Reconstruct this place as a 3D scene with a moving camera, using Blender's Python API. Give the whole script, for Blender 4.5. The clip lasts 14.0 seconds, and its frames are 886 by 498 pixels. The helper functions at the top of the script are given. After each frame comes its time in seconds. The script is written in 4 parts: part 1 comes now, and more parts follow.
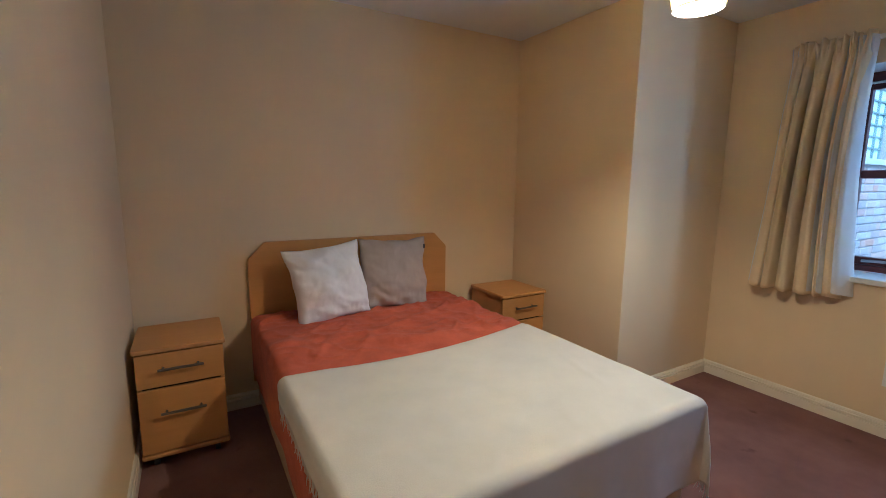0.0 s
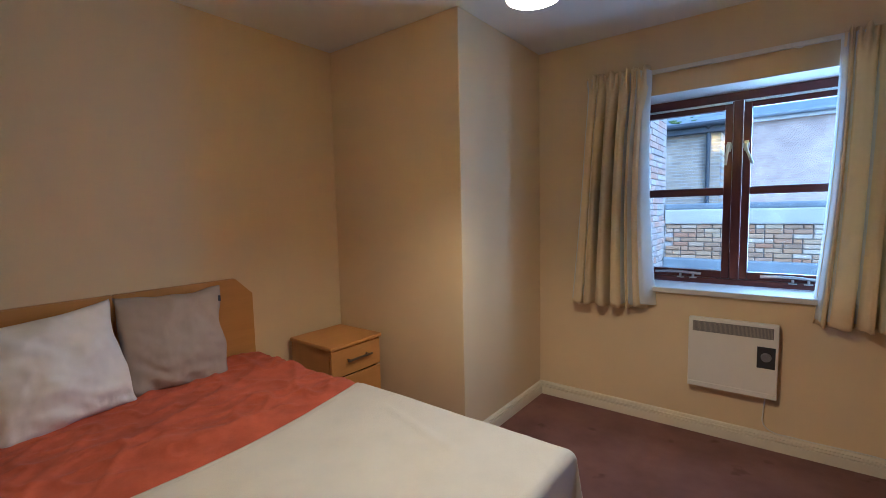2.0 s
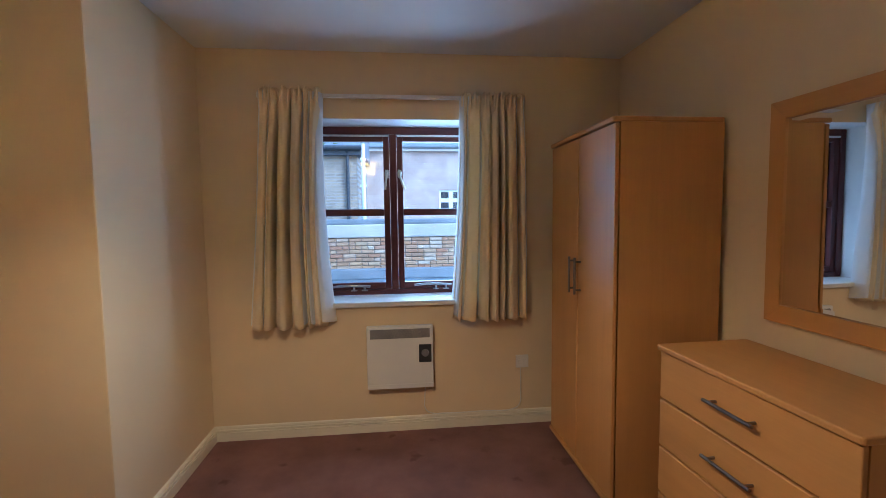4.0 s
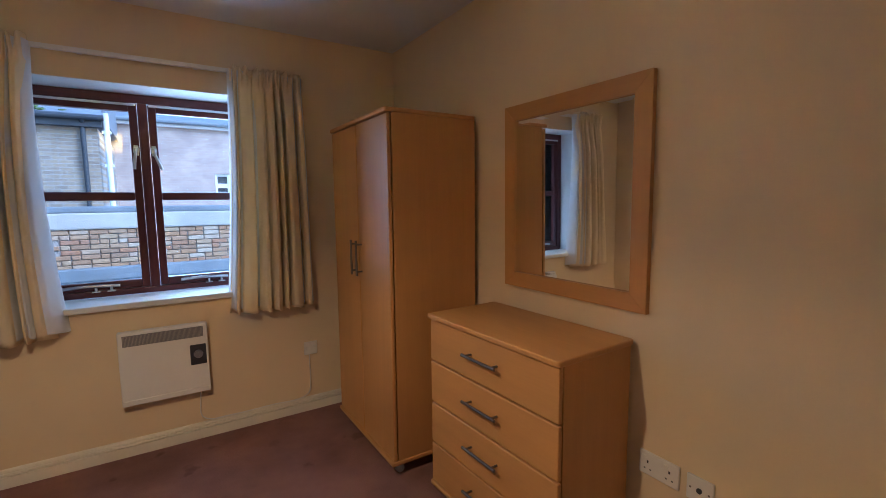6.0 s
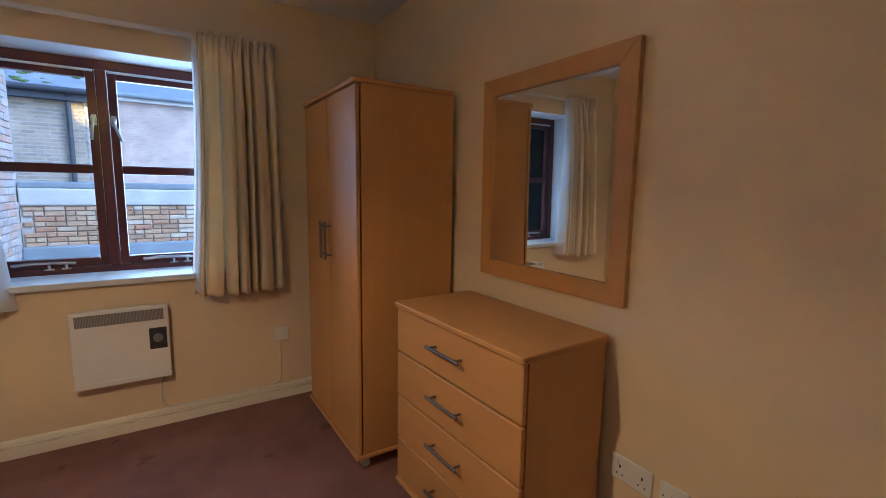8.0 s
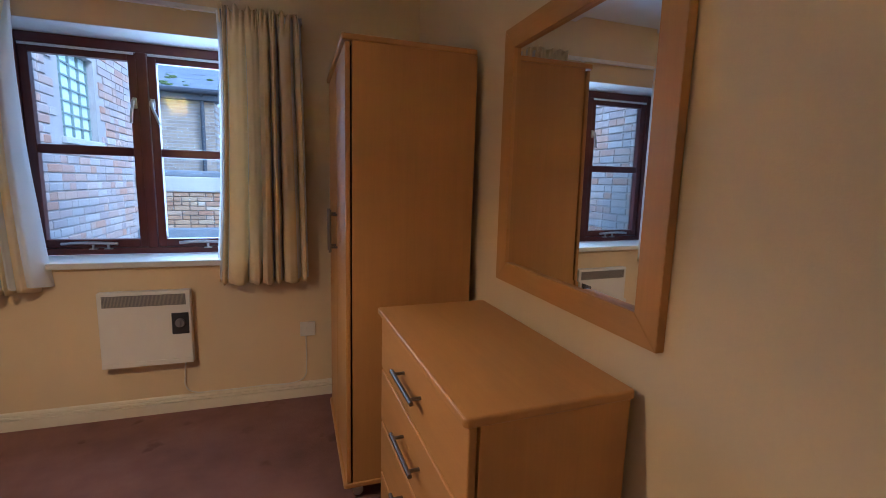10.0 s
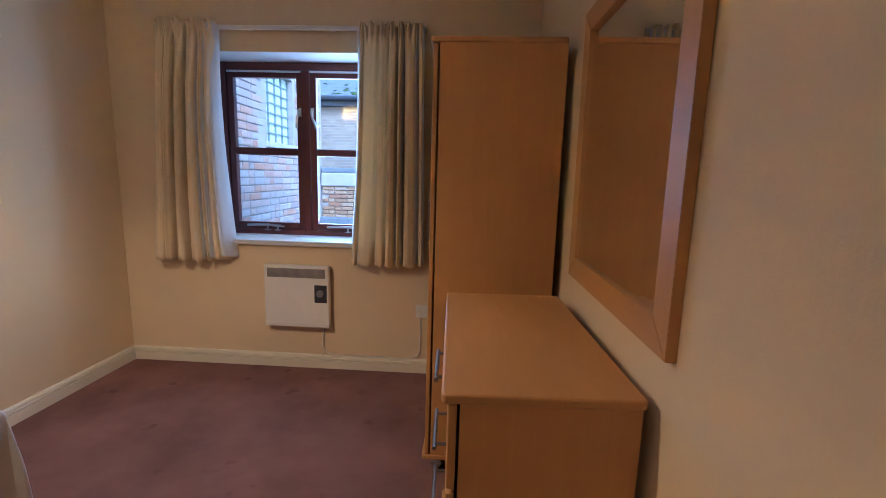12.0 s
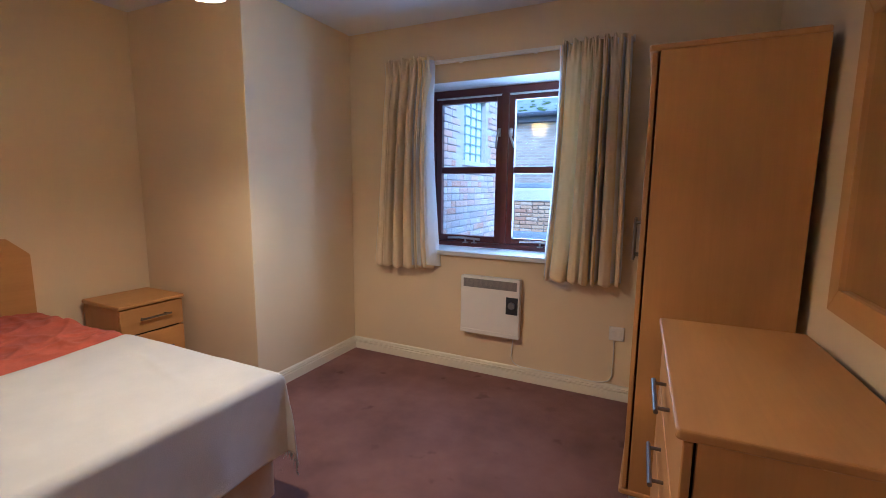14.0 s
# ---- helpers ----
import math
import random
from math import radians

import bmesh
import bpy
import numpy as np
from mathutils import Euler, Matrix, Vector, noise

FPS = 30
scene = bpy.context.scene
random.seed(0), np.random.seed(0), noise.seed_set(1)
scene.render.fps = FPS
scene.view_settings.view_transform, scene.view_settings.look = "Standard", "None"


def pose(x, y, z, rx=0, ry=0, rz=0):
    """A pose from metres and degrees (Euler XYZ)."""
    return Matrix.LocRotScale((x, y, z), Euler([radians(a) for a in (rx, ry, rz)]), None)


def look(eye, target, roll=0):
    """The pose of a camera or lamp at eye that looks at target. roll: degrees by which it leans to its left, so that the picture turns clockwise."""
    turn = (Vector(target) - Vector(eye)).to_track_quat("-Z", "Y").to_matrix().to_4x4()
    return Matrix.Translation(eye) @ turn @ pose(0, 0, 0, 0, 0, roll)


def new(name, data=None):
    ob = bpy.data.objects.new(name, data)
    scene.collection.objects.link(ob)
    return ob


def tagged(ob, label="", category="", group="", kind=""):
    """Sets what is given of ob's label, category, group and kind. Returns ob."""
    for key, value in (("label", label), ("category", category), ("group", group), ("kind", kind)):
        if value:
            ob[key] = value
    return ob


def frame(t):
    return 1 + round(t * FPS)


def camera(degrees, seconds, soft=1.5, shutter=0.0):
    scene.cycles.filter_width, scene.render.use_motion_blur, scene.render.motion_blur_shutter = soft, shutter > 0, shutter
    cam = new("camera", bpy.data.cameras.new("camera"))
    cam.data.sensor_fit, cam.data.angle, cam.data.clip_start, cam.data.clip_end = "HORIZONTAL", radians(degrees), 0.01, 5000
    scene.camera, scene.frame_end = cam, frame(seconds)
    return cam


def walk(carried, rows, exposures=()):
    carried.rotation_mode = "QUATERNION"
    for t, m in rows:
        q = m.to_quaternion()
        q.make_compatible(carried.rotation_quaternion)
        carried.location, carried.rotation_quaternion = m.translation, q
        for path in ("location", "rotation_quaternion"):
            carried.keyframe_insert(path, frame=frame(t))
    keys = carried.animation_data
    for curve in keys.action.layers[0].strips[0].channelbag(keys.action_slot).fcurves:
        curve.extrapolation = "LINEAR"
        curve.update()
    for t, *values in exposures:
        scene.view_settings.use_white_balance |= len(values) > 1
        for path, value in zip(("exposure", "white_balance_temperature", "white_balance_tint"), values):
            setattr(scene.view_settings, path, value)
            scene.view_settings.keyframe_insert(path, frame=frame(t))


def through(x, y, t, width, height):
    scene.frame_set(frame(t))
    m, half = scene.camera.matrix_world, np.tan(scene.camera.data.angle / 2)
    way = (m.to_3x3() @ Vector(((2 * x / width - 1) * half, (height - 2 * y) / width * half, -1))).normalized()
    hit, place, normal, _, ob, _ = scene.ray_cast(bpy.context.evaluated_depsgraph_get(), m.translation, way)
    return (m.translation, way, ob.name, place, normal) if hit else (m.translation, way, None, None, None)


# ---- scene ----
cam = camera(90.2, 14.0, soft=0.8)
PATH = [
    (0, (1.404, 0.635, 1.356), (-0.306, 1.628, 1.053), 0.6),
    (0.5, (1.266, 0.695, 1.352), (-0.36, 1.824, 1.07), 0.4),
    (1, (1.175, 0.755, 1.352), (-0.338, 2.038, 1.1), -0.3),
    (1.5, (1.137, 0.811, 1.339), (-0.244, 2.241, 1.127), -0.9),
    (2, (1.077, 0.933, 1.341), (-0.143, 2.51, 1.17), -1.3),
    (2.5, (1.016, 1.014, 1.344), (0.091, 2.784, 1.227), -1.0),
    (3, (0.991, 1.06, 1.384), (0.451, 2.982, 1.26), -0.9),
    (3.5, (0.915, 1.062, 1.391), (0.774, 3.053, 1.262), -0.9),
    (4, (0.856, 1.031, 1.388), (1.066, 3.014, 1.242), -0.7),
    (6.5, (0.906, 0.973, 1.367), (2.047, 2.6, 1.14), -0.6),
    (7, (0.904, 0.988, 1.364), (2.069, 2.596, 1.125), -0.5),
    (7.5, (0.961, 0.994, 1.35), (2.088, 2.627, 1.096), 0.2),
    (10, (1.622, 1.199, 1.299), (2.251, 3.074, 1.004), 1.6),
    (10.5, (1.735, 1.18, 1.288), (2.136, 3.113, 0.972), 1.7),
    (11, (1.874, 1.127, 1.294), (2.057, 3.091, 0.963), 1.9),
    (11.5, (1.936, 1.102, 1.292), (1.962, 3.074, 0.96), 1.8),
    (12, (1.946, 1.1, 1.289), (1.84, 3.07, 0.963), 1.6),
    (12.5, (1.924, 1.089, 1.291), (1.659, 3.046, 0.976), 1.2),
    (13, (1.903, 1.078, 1.289), (1.444, 3.001, 0.991), 1.1),
    (13.5, (1.878, 1.061, 1.297), (1.221, 2.927, 1.009), 0.8),
    (14, (1.851, 1.041, 1.301), (0.987, 2.822, 1.021), 0.6),
]
walk(cam, [(t, look(eye, target, roll)) for t, eye, target, roll in PATH],
     exposures=[(0, 1.76, 4400, 12), (1.5, 1.54, 4350, 12), (2.5, 1.50, 4720, 18.5), (4, 1.54, 4720, 18), (6.3, 1.42, 4880, 22.5), (7.5, 1.42, 4880, 22), (10, 1.48, 4800, 22.5), (11.5, 1.66, 4700, 24), (14, 1.86, 4500, 22)])

# ---- world and lamps ----
world = bpy.data.worlds.new("sky")
scene.world = world
world.use_nodes = True
wn = world.node_tree.nodes
sky = wn.new("ShaderNodeTexSky")
sky.sky_type = "NISHITA"
sky.sun_disc = False
sky.air_density, sky.dust_density, sky.ozone_density = 1.2, 1.0, 2.0
sky.sun_elevation, sky.sun_rotation = radians(40), radians(135)
wn["Background"].inputs["Strength"].default_value = 0.15
world.node_tree.links.new(sky.outputs["Color"], wn["Background"].inputs["Color"])

sun = new("overcast_sun", bpy.data.lights.new("overcast_sun", "SUN"))
sun.data.energy, sun.data.angle, sun.data.color = 1.5, radians(30), (0.88, 0.95, 1.0)
sun.matrix_world = look((12, -6, 14), (0, 6, 0))

# the sky's light in the window opening
daylight = new("window_daylight", bpy.data.lights.new("window_daylight", "AREA"))
daylight.data.shape, daylight.data.size, daylight.data.size_y = "RECTANGLE", 0.62, 1.04
daylight.data.energy, daylight.data.color = 6.4, (0.64, 0.86, 1.0)
daylight.matrix_world = pose(1.085, 4.222, 1.44, -80, 0, 0)

LAMP = Vector((0.550, 2.015, 1.880))          # middle of the pendant shade's lower rim
bulb_light = new("bulb_light", bpy.data.lights.new("bulb_light", "POINT"))
bulb_light.data.energy, bulb_light.data.color, bulb_light.data.shadow_soft_size = 17.5, (1.0, 0.71, 0.33), 0.018
bulb_light.location = LAMP + Vector((0, 0, 0.038))


# ---- materials ----
def material(name, base, rough=0.6, metal=0.0, spec=0.5):
    m = bpy.data.materials.new(name)
    m.use_nodes = True
    b = m.node_tree.nodes["Principled BSDF"]
    b.inputs["Base Color"].default_value = (*base, 1)
    b.inputs["Roughness"].default_value = rough
    b.inputs["Metallic"].default_value = metal
    b.inputs["Specular IOR Level"].default_value = spec
    return m


def node(m, kind, **values):
    n = m.node_tree.nodes.new(kind)
    for key, value in values.items():
        n.inputs[key.replace("_", " ")].default_value = value
    return n


def link(m, a, b):
    m.node_tree.links.new(a, b)


def coords(m, scale=(1, 1, 1), space="Object"):
    mp = node(m, "ShaderNodeMapping", Scale=scale)
    link(m, node(m, "ShaderNodeTexCoord").outputs[space], mp.inputs["Vector"])
    return mp.outputs["Vector"]


def ramp(m, fac, stops):
    r = node(m, "ShaderNodeValToRGB")
    while len(r.color_ramp.elements) < len(stops):
        r.color_ramp.elements.new(0.5)
    for e, (p, c) in zip(r.color_ramp.elements, stops):
        e.position, e.color = p, (*c, 1)
    link(m, fac, r.inputs["Fac"])
    return r.outputs["Color"]


def tint(c, f):
    return tuple(min(1, v * f) for v in c)


def bump(m, height, strength, distance):
    b = node(m, "ShaderNodeBump", Strength=strength, Distance=distance)
    link(m, height, b.inputs["Height"])
    last = m.node_tree.nodes["Principled BSDF"].inputs["Normal"]
    if last.is_linked:
        link(m, last.links[0].from_socket, b.inputs["Normal"])
    link(m, b.outputs["Normal"], last)


def mottled(name, base, rough, big=2.0, fine=60.0, spread=0.08, relief=0.002, spec=0.4, strength=0.4, metal=0.0):
    """Plain surface with slow stains and fine grain."""
    m = material(name, base, rough, metal, spec)
    bsdf = m.node_tree.nodes["Principled BSDF"]
    v = coords(m)
    n1 = node(m, "ShaderNodeTexNoise", Scale=big, Detail=5.0, Roughness=0.6)
    n2 = node(m, "ShaderNodeTexNoise", Scale=fine, Detail=4.0, Roughness=0.7)
    link(m, v, n1.inputs["Vector"]), link(m, v, n2.inputs["Vector"])
    add = node(m, "ShaderNodeMath")
    add.operation = "MULTIPLY_ADD"
    add.inputs[1].default_value = 0.35
    link(m, n2.outputs["Fac"], add.inputs[0]), link(m, n1.outputs["Fac"], add.inputs[2])
    link(m, ramp(m, add.outputs[0], [(0.4, tint(base, 1 - spread)), (0.9, tint(base, 1 + spread))]), bsdf.inputs["Base Color"])
    bump(m, n2.outputs["Fac"], strength, relief)
    return m


def wood(name, base, axis, rough=0.42, strong=0.08):
    """Foil-faced wood, the grain along one axis."""
    m = material(name, base, rough, 0, 0.45)
    bsdf = m.node_tree.nodes["Principled BSDF"]
    s = [9.0, 9.0, 9.0]
    s[axis] = 0.55
    v = coords(m, s)
    n1 = node(m, "ShaderNodeTexNoise", Scale=1.6, Detail=8.0, Roughness=0.62, Distortion=0.5)
    s2 = [90.0, 90.0, 90.0]
    s2[axis] = 5.0
    n2 = node(m, "ShaderNodeTexNoise", Scale=1.5, Detail=3.0)
    link(m, v, n1.inputs["Vector"]), link(m, coords(m, s2), n2.inputs["Vector"])
    add = node(m, "ShaderNodeMath")
    add.operation = "MULTIPLY_ADD"
    add.inputs[1].default_value = 0.4
    link(m, n2.outputs["Fac"], add.inputs[0]), link(m, n1.outputs["Fac"], add.inputs[2])
    info = node(m, "ShaderNodeObjectInfo")
    col = ramp(m, add.outputs[0], [(0.4, tint(base, 1 - strong)), (0.7, base), (0.95, tint(base, 1 + strong * 0.8))])
    hsv = node(m, "ShaderNodeHueSaturation")
    val = node(m, "ShaderNodeMapRange")
    val.inputs["To Min"].default_value, val.inputs["To Max"].default_value = 0.95, 1.05
    link(m, info.outputs["Random"], val.inputs["Value"]), link(m, val.outputs["Result"], hsv.inputs["Value"])
    link(m, col, hsv.inputs["Color"]), link(m, hsv.outputs["Color"], bsdf.inputs["Base Color"])
    bump(m, n2.outputs["Fac"], 0.12, 0.0006)
    return m


def cloth(name, base, rough=0.95, weave=900.0, nap=14.0, spread=0.1, through=0.0, sheen=0.0, relief=0.0012):
    m = mottled(name, base, rough, nap, 220.0, spread, relief, 0.15, 0.5)
    bsdf = m.node_tree.nodes["Principled BSDF"]
    bsdf.inputs["Sheen Weight"].default_value = sheen
    if through:
        tr = node(m, "ShaderNodeBsdfTranslucent", Color=(*tint(base, 1.05), 1))
        mix = node(m, "ShaderNodeMixShader", Fac=through)
        out = m.node_tree.nodes["Material Output"]
        link(m, bsdf.outputs["BSDF"], mix.inputs[1]), link(m, tr.outputs["BSDF"], mix.inputs[2])
        link(m, mix.outputs["Shader"], out.inputs["Surface"])
    return m


def brick_piece(name, stops, rough=0.9):
    """A single brick: its colour by chance, with soot and grain."""
    m = material(name, stops[0], rough, 0, 0.2)
    bsdf = m.node_tree.nodes["Principled BSDF"]
    col = ramp(m, node(m, "ShaderNodeObjectInfo").outputs["Random"], [(i / (len(stops) - 1), c) for i, c in enumerate(stops)])
    n = node(m, "ShaderNodeTexNoise", Scale=25.0, Detail=6.0, Roughness=0.7)
    link(m, coords(m), n.inputs["Vector"])
    mix = node(m, "ShaderNodeMix")
    mix.data_type, mix.blend_type = "RGBA", "MULTIPLY"
    mix.inputs["Factor"].default_value = 0.7
    link(m, col, mix.inputs["A"])
    link(m, ramp(m, n.outputs["Fac"], [(0.3, (0.55, 0.55, 0.55)), (0.7, (1, 1, 1))]), mix.inputs["B"])
    link(m, mix.outputs["Result"], bsdf.inputs["Base Color"])
    bump(m, n.outputs["Fac"], 0.5, 0.004)
    return m


def far_brick(name, a, b, mortar, rot):
    """Brickwork far off."""
    m = material(name, a, 0.95, 0, 0.2)
    bsdf = m.node_tree.nodes["Principled BSDF"]
    mp = node(m, "ShaderNodeMapping")
    mp.inputs["Rotation"].default_value = rot
    link(m, node(m, "ShaderNodeTexCoord").outputs["Object"], mp.inputs["Vector"])
    br = node(m, "ShaderNodeTexBrick", Color1=(*a, 1), Color2=(*b, 1), Mortar=(*mortar, 1), Scale=1.0)
    br.inputs["Brick Width"].default_value, br.inputs["Row Height"].default_value, br.inputs["Mortar Size"].default_value = 0.225, 0.075, 0.008
    link(m, mp.outputs["Vector"], br.inputs["Vector"])
    n = node(m, "ShaderNodeTexNoise", Scale=1.2, Detail=6.0, Roughness=0.7)
    link(m, coords(m), n.inputs["Vector"])
    mix = node(m, "ShaderNodeMix")
    mix.data_type, mix.blend_type = "RGBA", "MULTIPLY"
    mix.inputs["Factor"].default_value = 0.6
    link(m, br.outputs["Color"], mix.inputs["A"])
    link(m, ramp(m, n.outputs["Fac"], [(0.35, (0.5, 0.5, 0.52)), (0.6, (1, 1, 1))]), mix.inputs["B"])
    link(m, mix.outputs["Result"], bsdf.inputs["Base Color"])
    return m


WALL = mottled("magnolia_paint", (0.745, 0.59, 0.365), 0.75, 1.3, 160.0, 0.035, 0.0012, 0.3, 0.35)
CEILING = mottled("ceiling_paint", (0.74, 0.725, 0.70), 0.85, 1.1, 130.0, 0.03, 0.0012, 0.2, 0.3)
GLOSS = mottled("cream_gloss_paint", (0.80, 0.73, 0.58), 0.35, 3.0, 60.0, 0.05, 0.0006, 0.5, 0.2)
SILL = mottled("white_sill_paint", (0.74, 0.73, 0.70), 0.4, 3.0, 50.0, 0.05, 0.0006, 0.5, 0.2)
CARPET = mottled("plum_carpet", (0.265, 0.138, 0.116), 1.0, 2.6, 420.0, 0.28, 0.006, 0.05, 0.9)
# small dark spots trodden into the pile
c_v = coords(CARPET)
c_n = node(CARPET, "ShaderNodeTexNoise", Scale=7.0, Detail=3.0, Roughness=0.45)
link(CARPET, c_v, c_n.inputs["Vector"])
c_mix = node(CARPET, "ShaderNodeMix")
c_mix.data_type, c_mix.blend_type = "RGBA", "MULTIPLY"
c_mix.inputs["Factor"].default_value = 0.5
c_bsdf = CARPET.node_tree.nodes["Principled BSDF"]
link(CARPET, c_bsdf.inputs["Base Color"].links[0].from_socket, c_mix.inputs["A"])
link(CARPET, ramp(CARPET, c_n.outputs["Fac"], [(0.27, (0.45, 0.42, 0.42)), (0.34, (1, 1, 1))]), c_mix.inputs["B"])
link(CARPET, c_mix.outputs["Result"], c_bsdf.inputs["Base Color"])
BEECH = (0.53, 0.265, 0.070)
WOOD_V = wood("beech_foil_upright", BEECH, 2)
WOOD_Y = wood("beech_foil_across", BEECH, 1)
MAHOGANY = wood("mahogany_stain", (0.110, 0.023, 0.018), 2, 0.34, 0.3)
MAHOGANY_X = wood("mahogany_stain_across", (0.110, 0.023, 0.018), 0, 0.34, 0.3)
STEEL = mottled("brushed_steel", (0.22, 0.19, 0.165), 0.42, 6.0, 200.0, 0.1, 0.0004, 0.5, 0.2, 1.0)
CHROME = mottled("worn_chrome", (0.58, 0.58, 0.585), 0.28, 6.0, 200.0, 0.06, 0.0003, 0.5, 0.2, 1.0)
# near-black colour that paints the shade in the gaps between fronts
GAP_SHADE = material("gap_shade", (0.02, 0.017, 0.015), 0.9)
WHITE_METAL = mottled("white_enamel", (0.78, 0.75, 0.70), 0.38, 4.0, 90.0, 0.03, 0.0003, 0.5, 0.1)
WHITE_PLASTIC = mottled("white_plastic", (0.76, 0.73, 0.67), 0.35, 8.0, 90.0, 0.03, 0.0002, 0.5, 0.1)
GREY_PLASTIC = mottled("grey_plastic", (0.20, 0.19, 0.20), 0.4, 8.0, 90.0, 0.06, 0.0003)
GRILLE = mottled("grey_beige_enamel", (0.36, 0.325, 0.28), 0.45, 8.0, 90.0, 0.05, 0.0003)
BLACK_PLASTIC = mottled("black_plastic", (0.04, 0.04, 0.048), 0.35, 8.0, 90.0, 0.1, 0.0003)
CURTAIN = cloth("cream_curtain_cloth", (0.93, 0.79, 0.53), 0.9, through=0.36, spread=0.05)
LINING = cloth("white_lining", (0.80, 0.80, 0.80), 0.9, through=0.25, spread=0.03)
RUST = cloth("rust_plush", (0.47, 0.105, 0.047), 0.9, spread=0.25, nap=9.0, sheen=0.08, relief=0.002)
CREAM = cloth("cream_fleece", (0.66, 0.63, 0.58), 0.95, spread=0.06, nap=6.0, sheen=0.05, relief=0.003)
DIVAN = cloth("beige_divan_cloth", (0.50, 0.36, 0.24), 0.9, spread=0.07)
PALE = cloth("pale_grey_cotton", (0.78, 0.76, 0.78), 0.9, spread=0.025, relief=0.002)
TAUPE = cloth("taupe_cotton", (0.40, 0.33, 0.285), 0.9, spread=0.04, relief=0.002)
SHADE = cloth("yellow_shade_cloth", (0.95, 0.84, 0.52), 0.8, through=0.85, spread=0.03)
MIRROR = material("mirror_silver", (0.86, 0.87, 0.86), 0.015, 1.0)

GLASS = bpy.data.materials.new("window_glass")
GLASS.use_nodes = True
GLASS.node_tree.nodes.clear()
g_out = node(GLASS, "ShaderNodeOutputMaterial")
g_mix = node(GLASS, "ShaderNodeMixShader")
g_fre = node(GLASS, "ShaderNodeFresnel", IOR=1.45)
link(GLASS, g_fre.outputs["Fac"], g_mix.inputs[0])
link(GLASS, node(GLASS, "ShaderNodeBsdfTransparent", Color=(0.91, 0.98, 0.98, 1)).outputs[0], g_mix.inputs[1])
link(GLASS, node(GLASS, "ShaderNodeBsdfGlossy", Roughness=0.02).outputs[0], g_mix.inputs[2])
link(GLASS, g_mix.outputs[0], g_out.inputs["Surface"])

GLOW = bpy.data.materials.new("lit_bulb")
GLOW.use_nodes = True
GLOW.node_tree.nodes["Principled BSDF"].inputs["Emission Color"].default_value = (1.0, 0.75, 0.42, 1)
GLOW.node_tree.nodes["Principled BSDF"].inputs["Emission Strength"].default_value = 5.0

RED_STOPS = [(0.50, 0.28, 0.19), (0.46, 0.40, 0.38), (0.53, 0.37, 0.29), (0.44, 0.40, 0.38), (0.55, 0.49, 0.45), (0.52, 0.32, 0.23), (0.41, 0.35, 0.33), (0.50, 0.43, 0.39)]
RED_BRICK = brick_piece("weathered_red_brick", RED_STOPS)
TAN_STOPS = [(0.46, 0.27, 0.15), (0.52, 0.40, 0.27), (0.42, 0.22, 0.13), (0.60, 0.53, 0.43), (0.47, 0.29, 0.17), (0.36, 0.24, 0.16), (0.55, 0.38, 0.24)]
TAN_BRICK = brick_piece("weathered_stock_brick", TAN_STOPS)
MORTAR = mottled("lime_mortar", (0.38, 0.35, 0.33), 0.95, 4.0, 80.0, 0.15, 0.004)
LEAD = mottled("lead_sheet", (0.20, 0.23, 0.26), 0.6, 2.5, 40.0, 0.25, 0.003)
FELT = mottled("wet_roof_felt", (0.17, 0.22, 0.26), 0.35, 2.0, 60.0, 0.3, 0.003)
COPING = mottled("stone_coping", (0.46, 0.45, 0.42), 0.85, 3.0, 50.0, 0.2, 0.005)
SLATE = mottled("roof_slate", (0.20, 0.22, 0.25), 0.55, 5.0, 60.0, 0.25, 0.003)
FASCIA = mottled("dark_fascia_paint", (0.045, 0.050, 0.060), 0.5, 4.0, 50.0, 0.2, 0.001)
WHITE_PAINT = mottled("weathered_white_paint", (0.75, 0.76, 0.76), 0.5, 4.0, 50.0, 0.08, 0.001)
HOUSE_BRICK = far_brick("sooty_stock_brickwork", (0.42, 0.33, 0.24), (0.30, 0.24, 0.19), (0.40, 0.38, 0.35), (radians(90), 0, 0))
PALE_BRICK = far_brick("pale_pink_brickwork", (0.55, 0.42, 0.36), (0.50, 0.38, 0.33), (0.52, 0.47, 0.43), (radians(90), 0, 0))
STEEL_GREEN = mottled("grey_green_paint", (0.20, 0.26, 0.24), 0.5, 6.0, 60.0, 0.15, 0.001)
FROSTED = mottled("frosted_green_glass", (0.66, 0.78, 0.73), 0.25, 5.0, 60.0, 0.08, 0.001)
MOSS = mottled("moss", (0.09, 0.13, 0.04), 0.95, 20.0, 90.0, 0.3, 0.004)


# ---- mesh helpers ----
def box(bm, x0, x1, y0, y1, z0, z1, bevel=0.0, seg=2):
    made = bmesh.ops.create_cube(bm, size=1)["verts"]
    for v in made:
        v.co = ((x0 + x1) / 2 + v.co.x * (x1 - x0), (y0 + y1) / 2 + v.co.y * (y1 - y0), (z0 + z1) / 2 + v.co.z * (z1 - z0))
    if bevel:
        edges = list({e for v in made for e in v.link_edges})
        bmesh.ops.bevel(bm, geom=edges, offset=bevel, segments=seg, affect="EDGES", profile=0.6)
    return bm


def boxed(*dims, bevel=0.0, seg=2):
    return box(bmesh.new(), *dims, bevel=bevel, seg=seg)


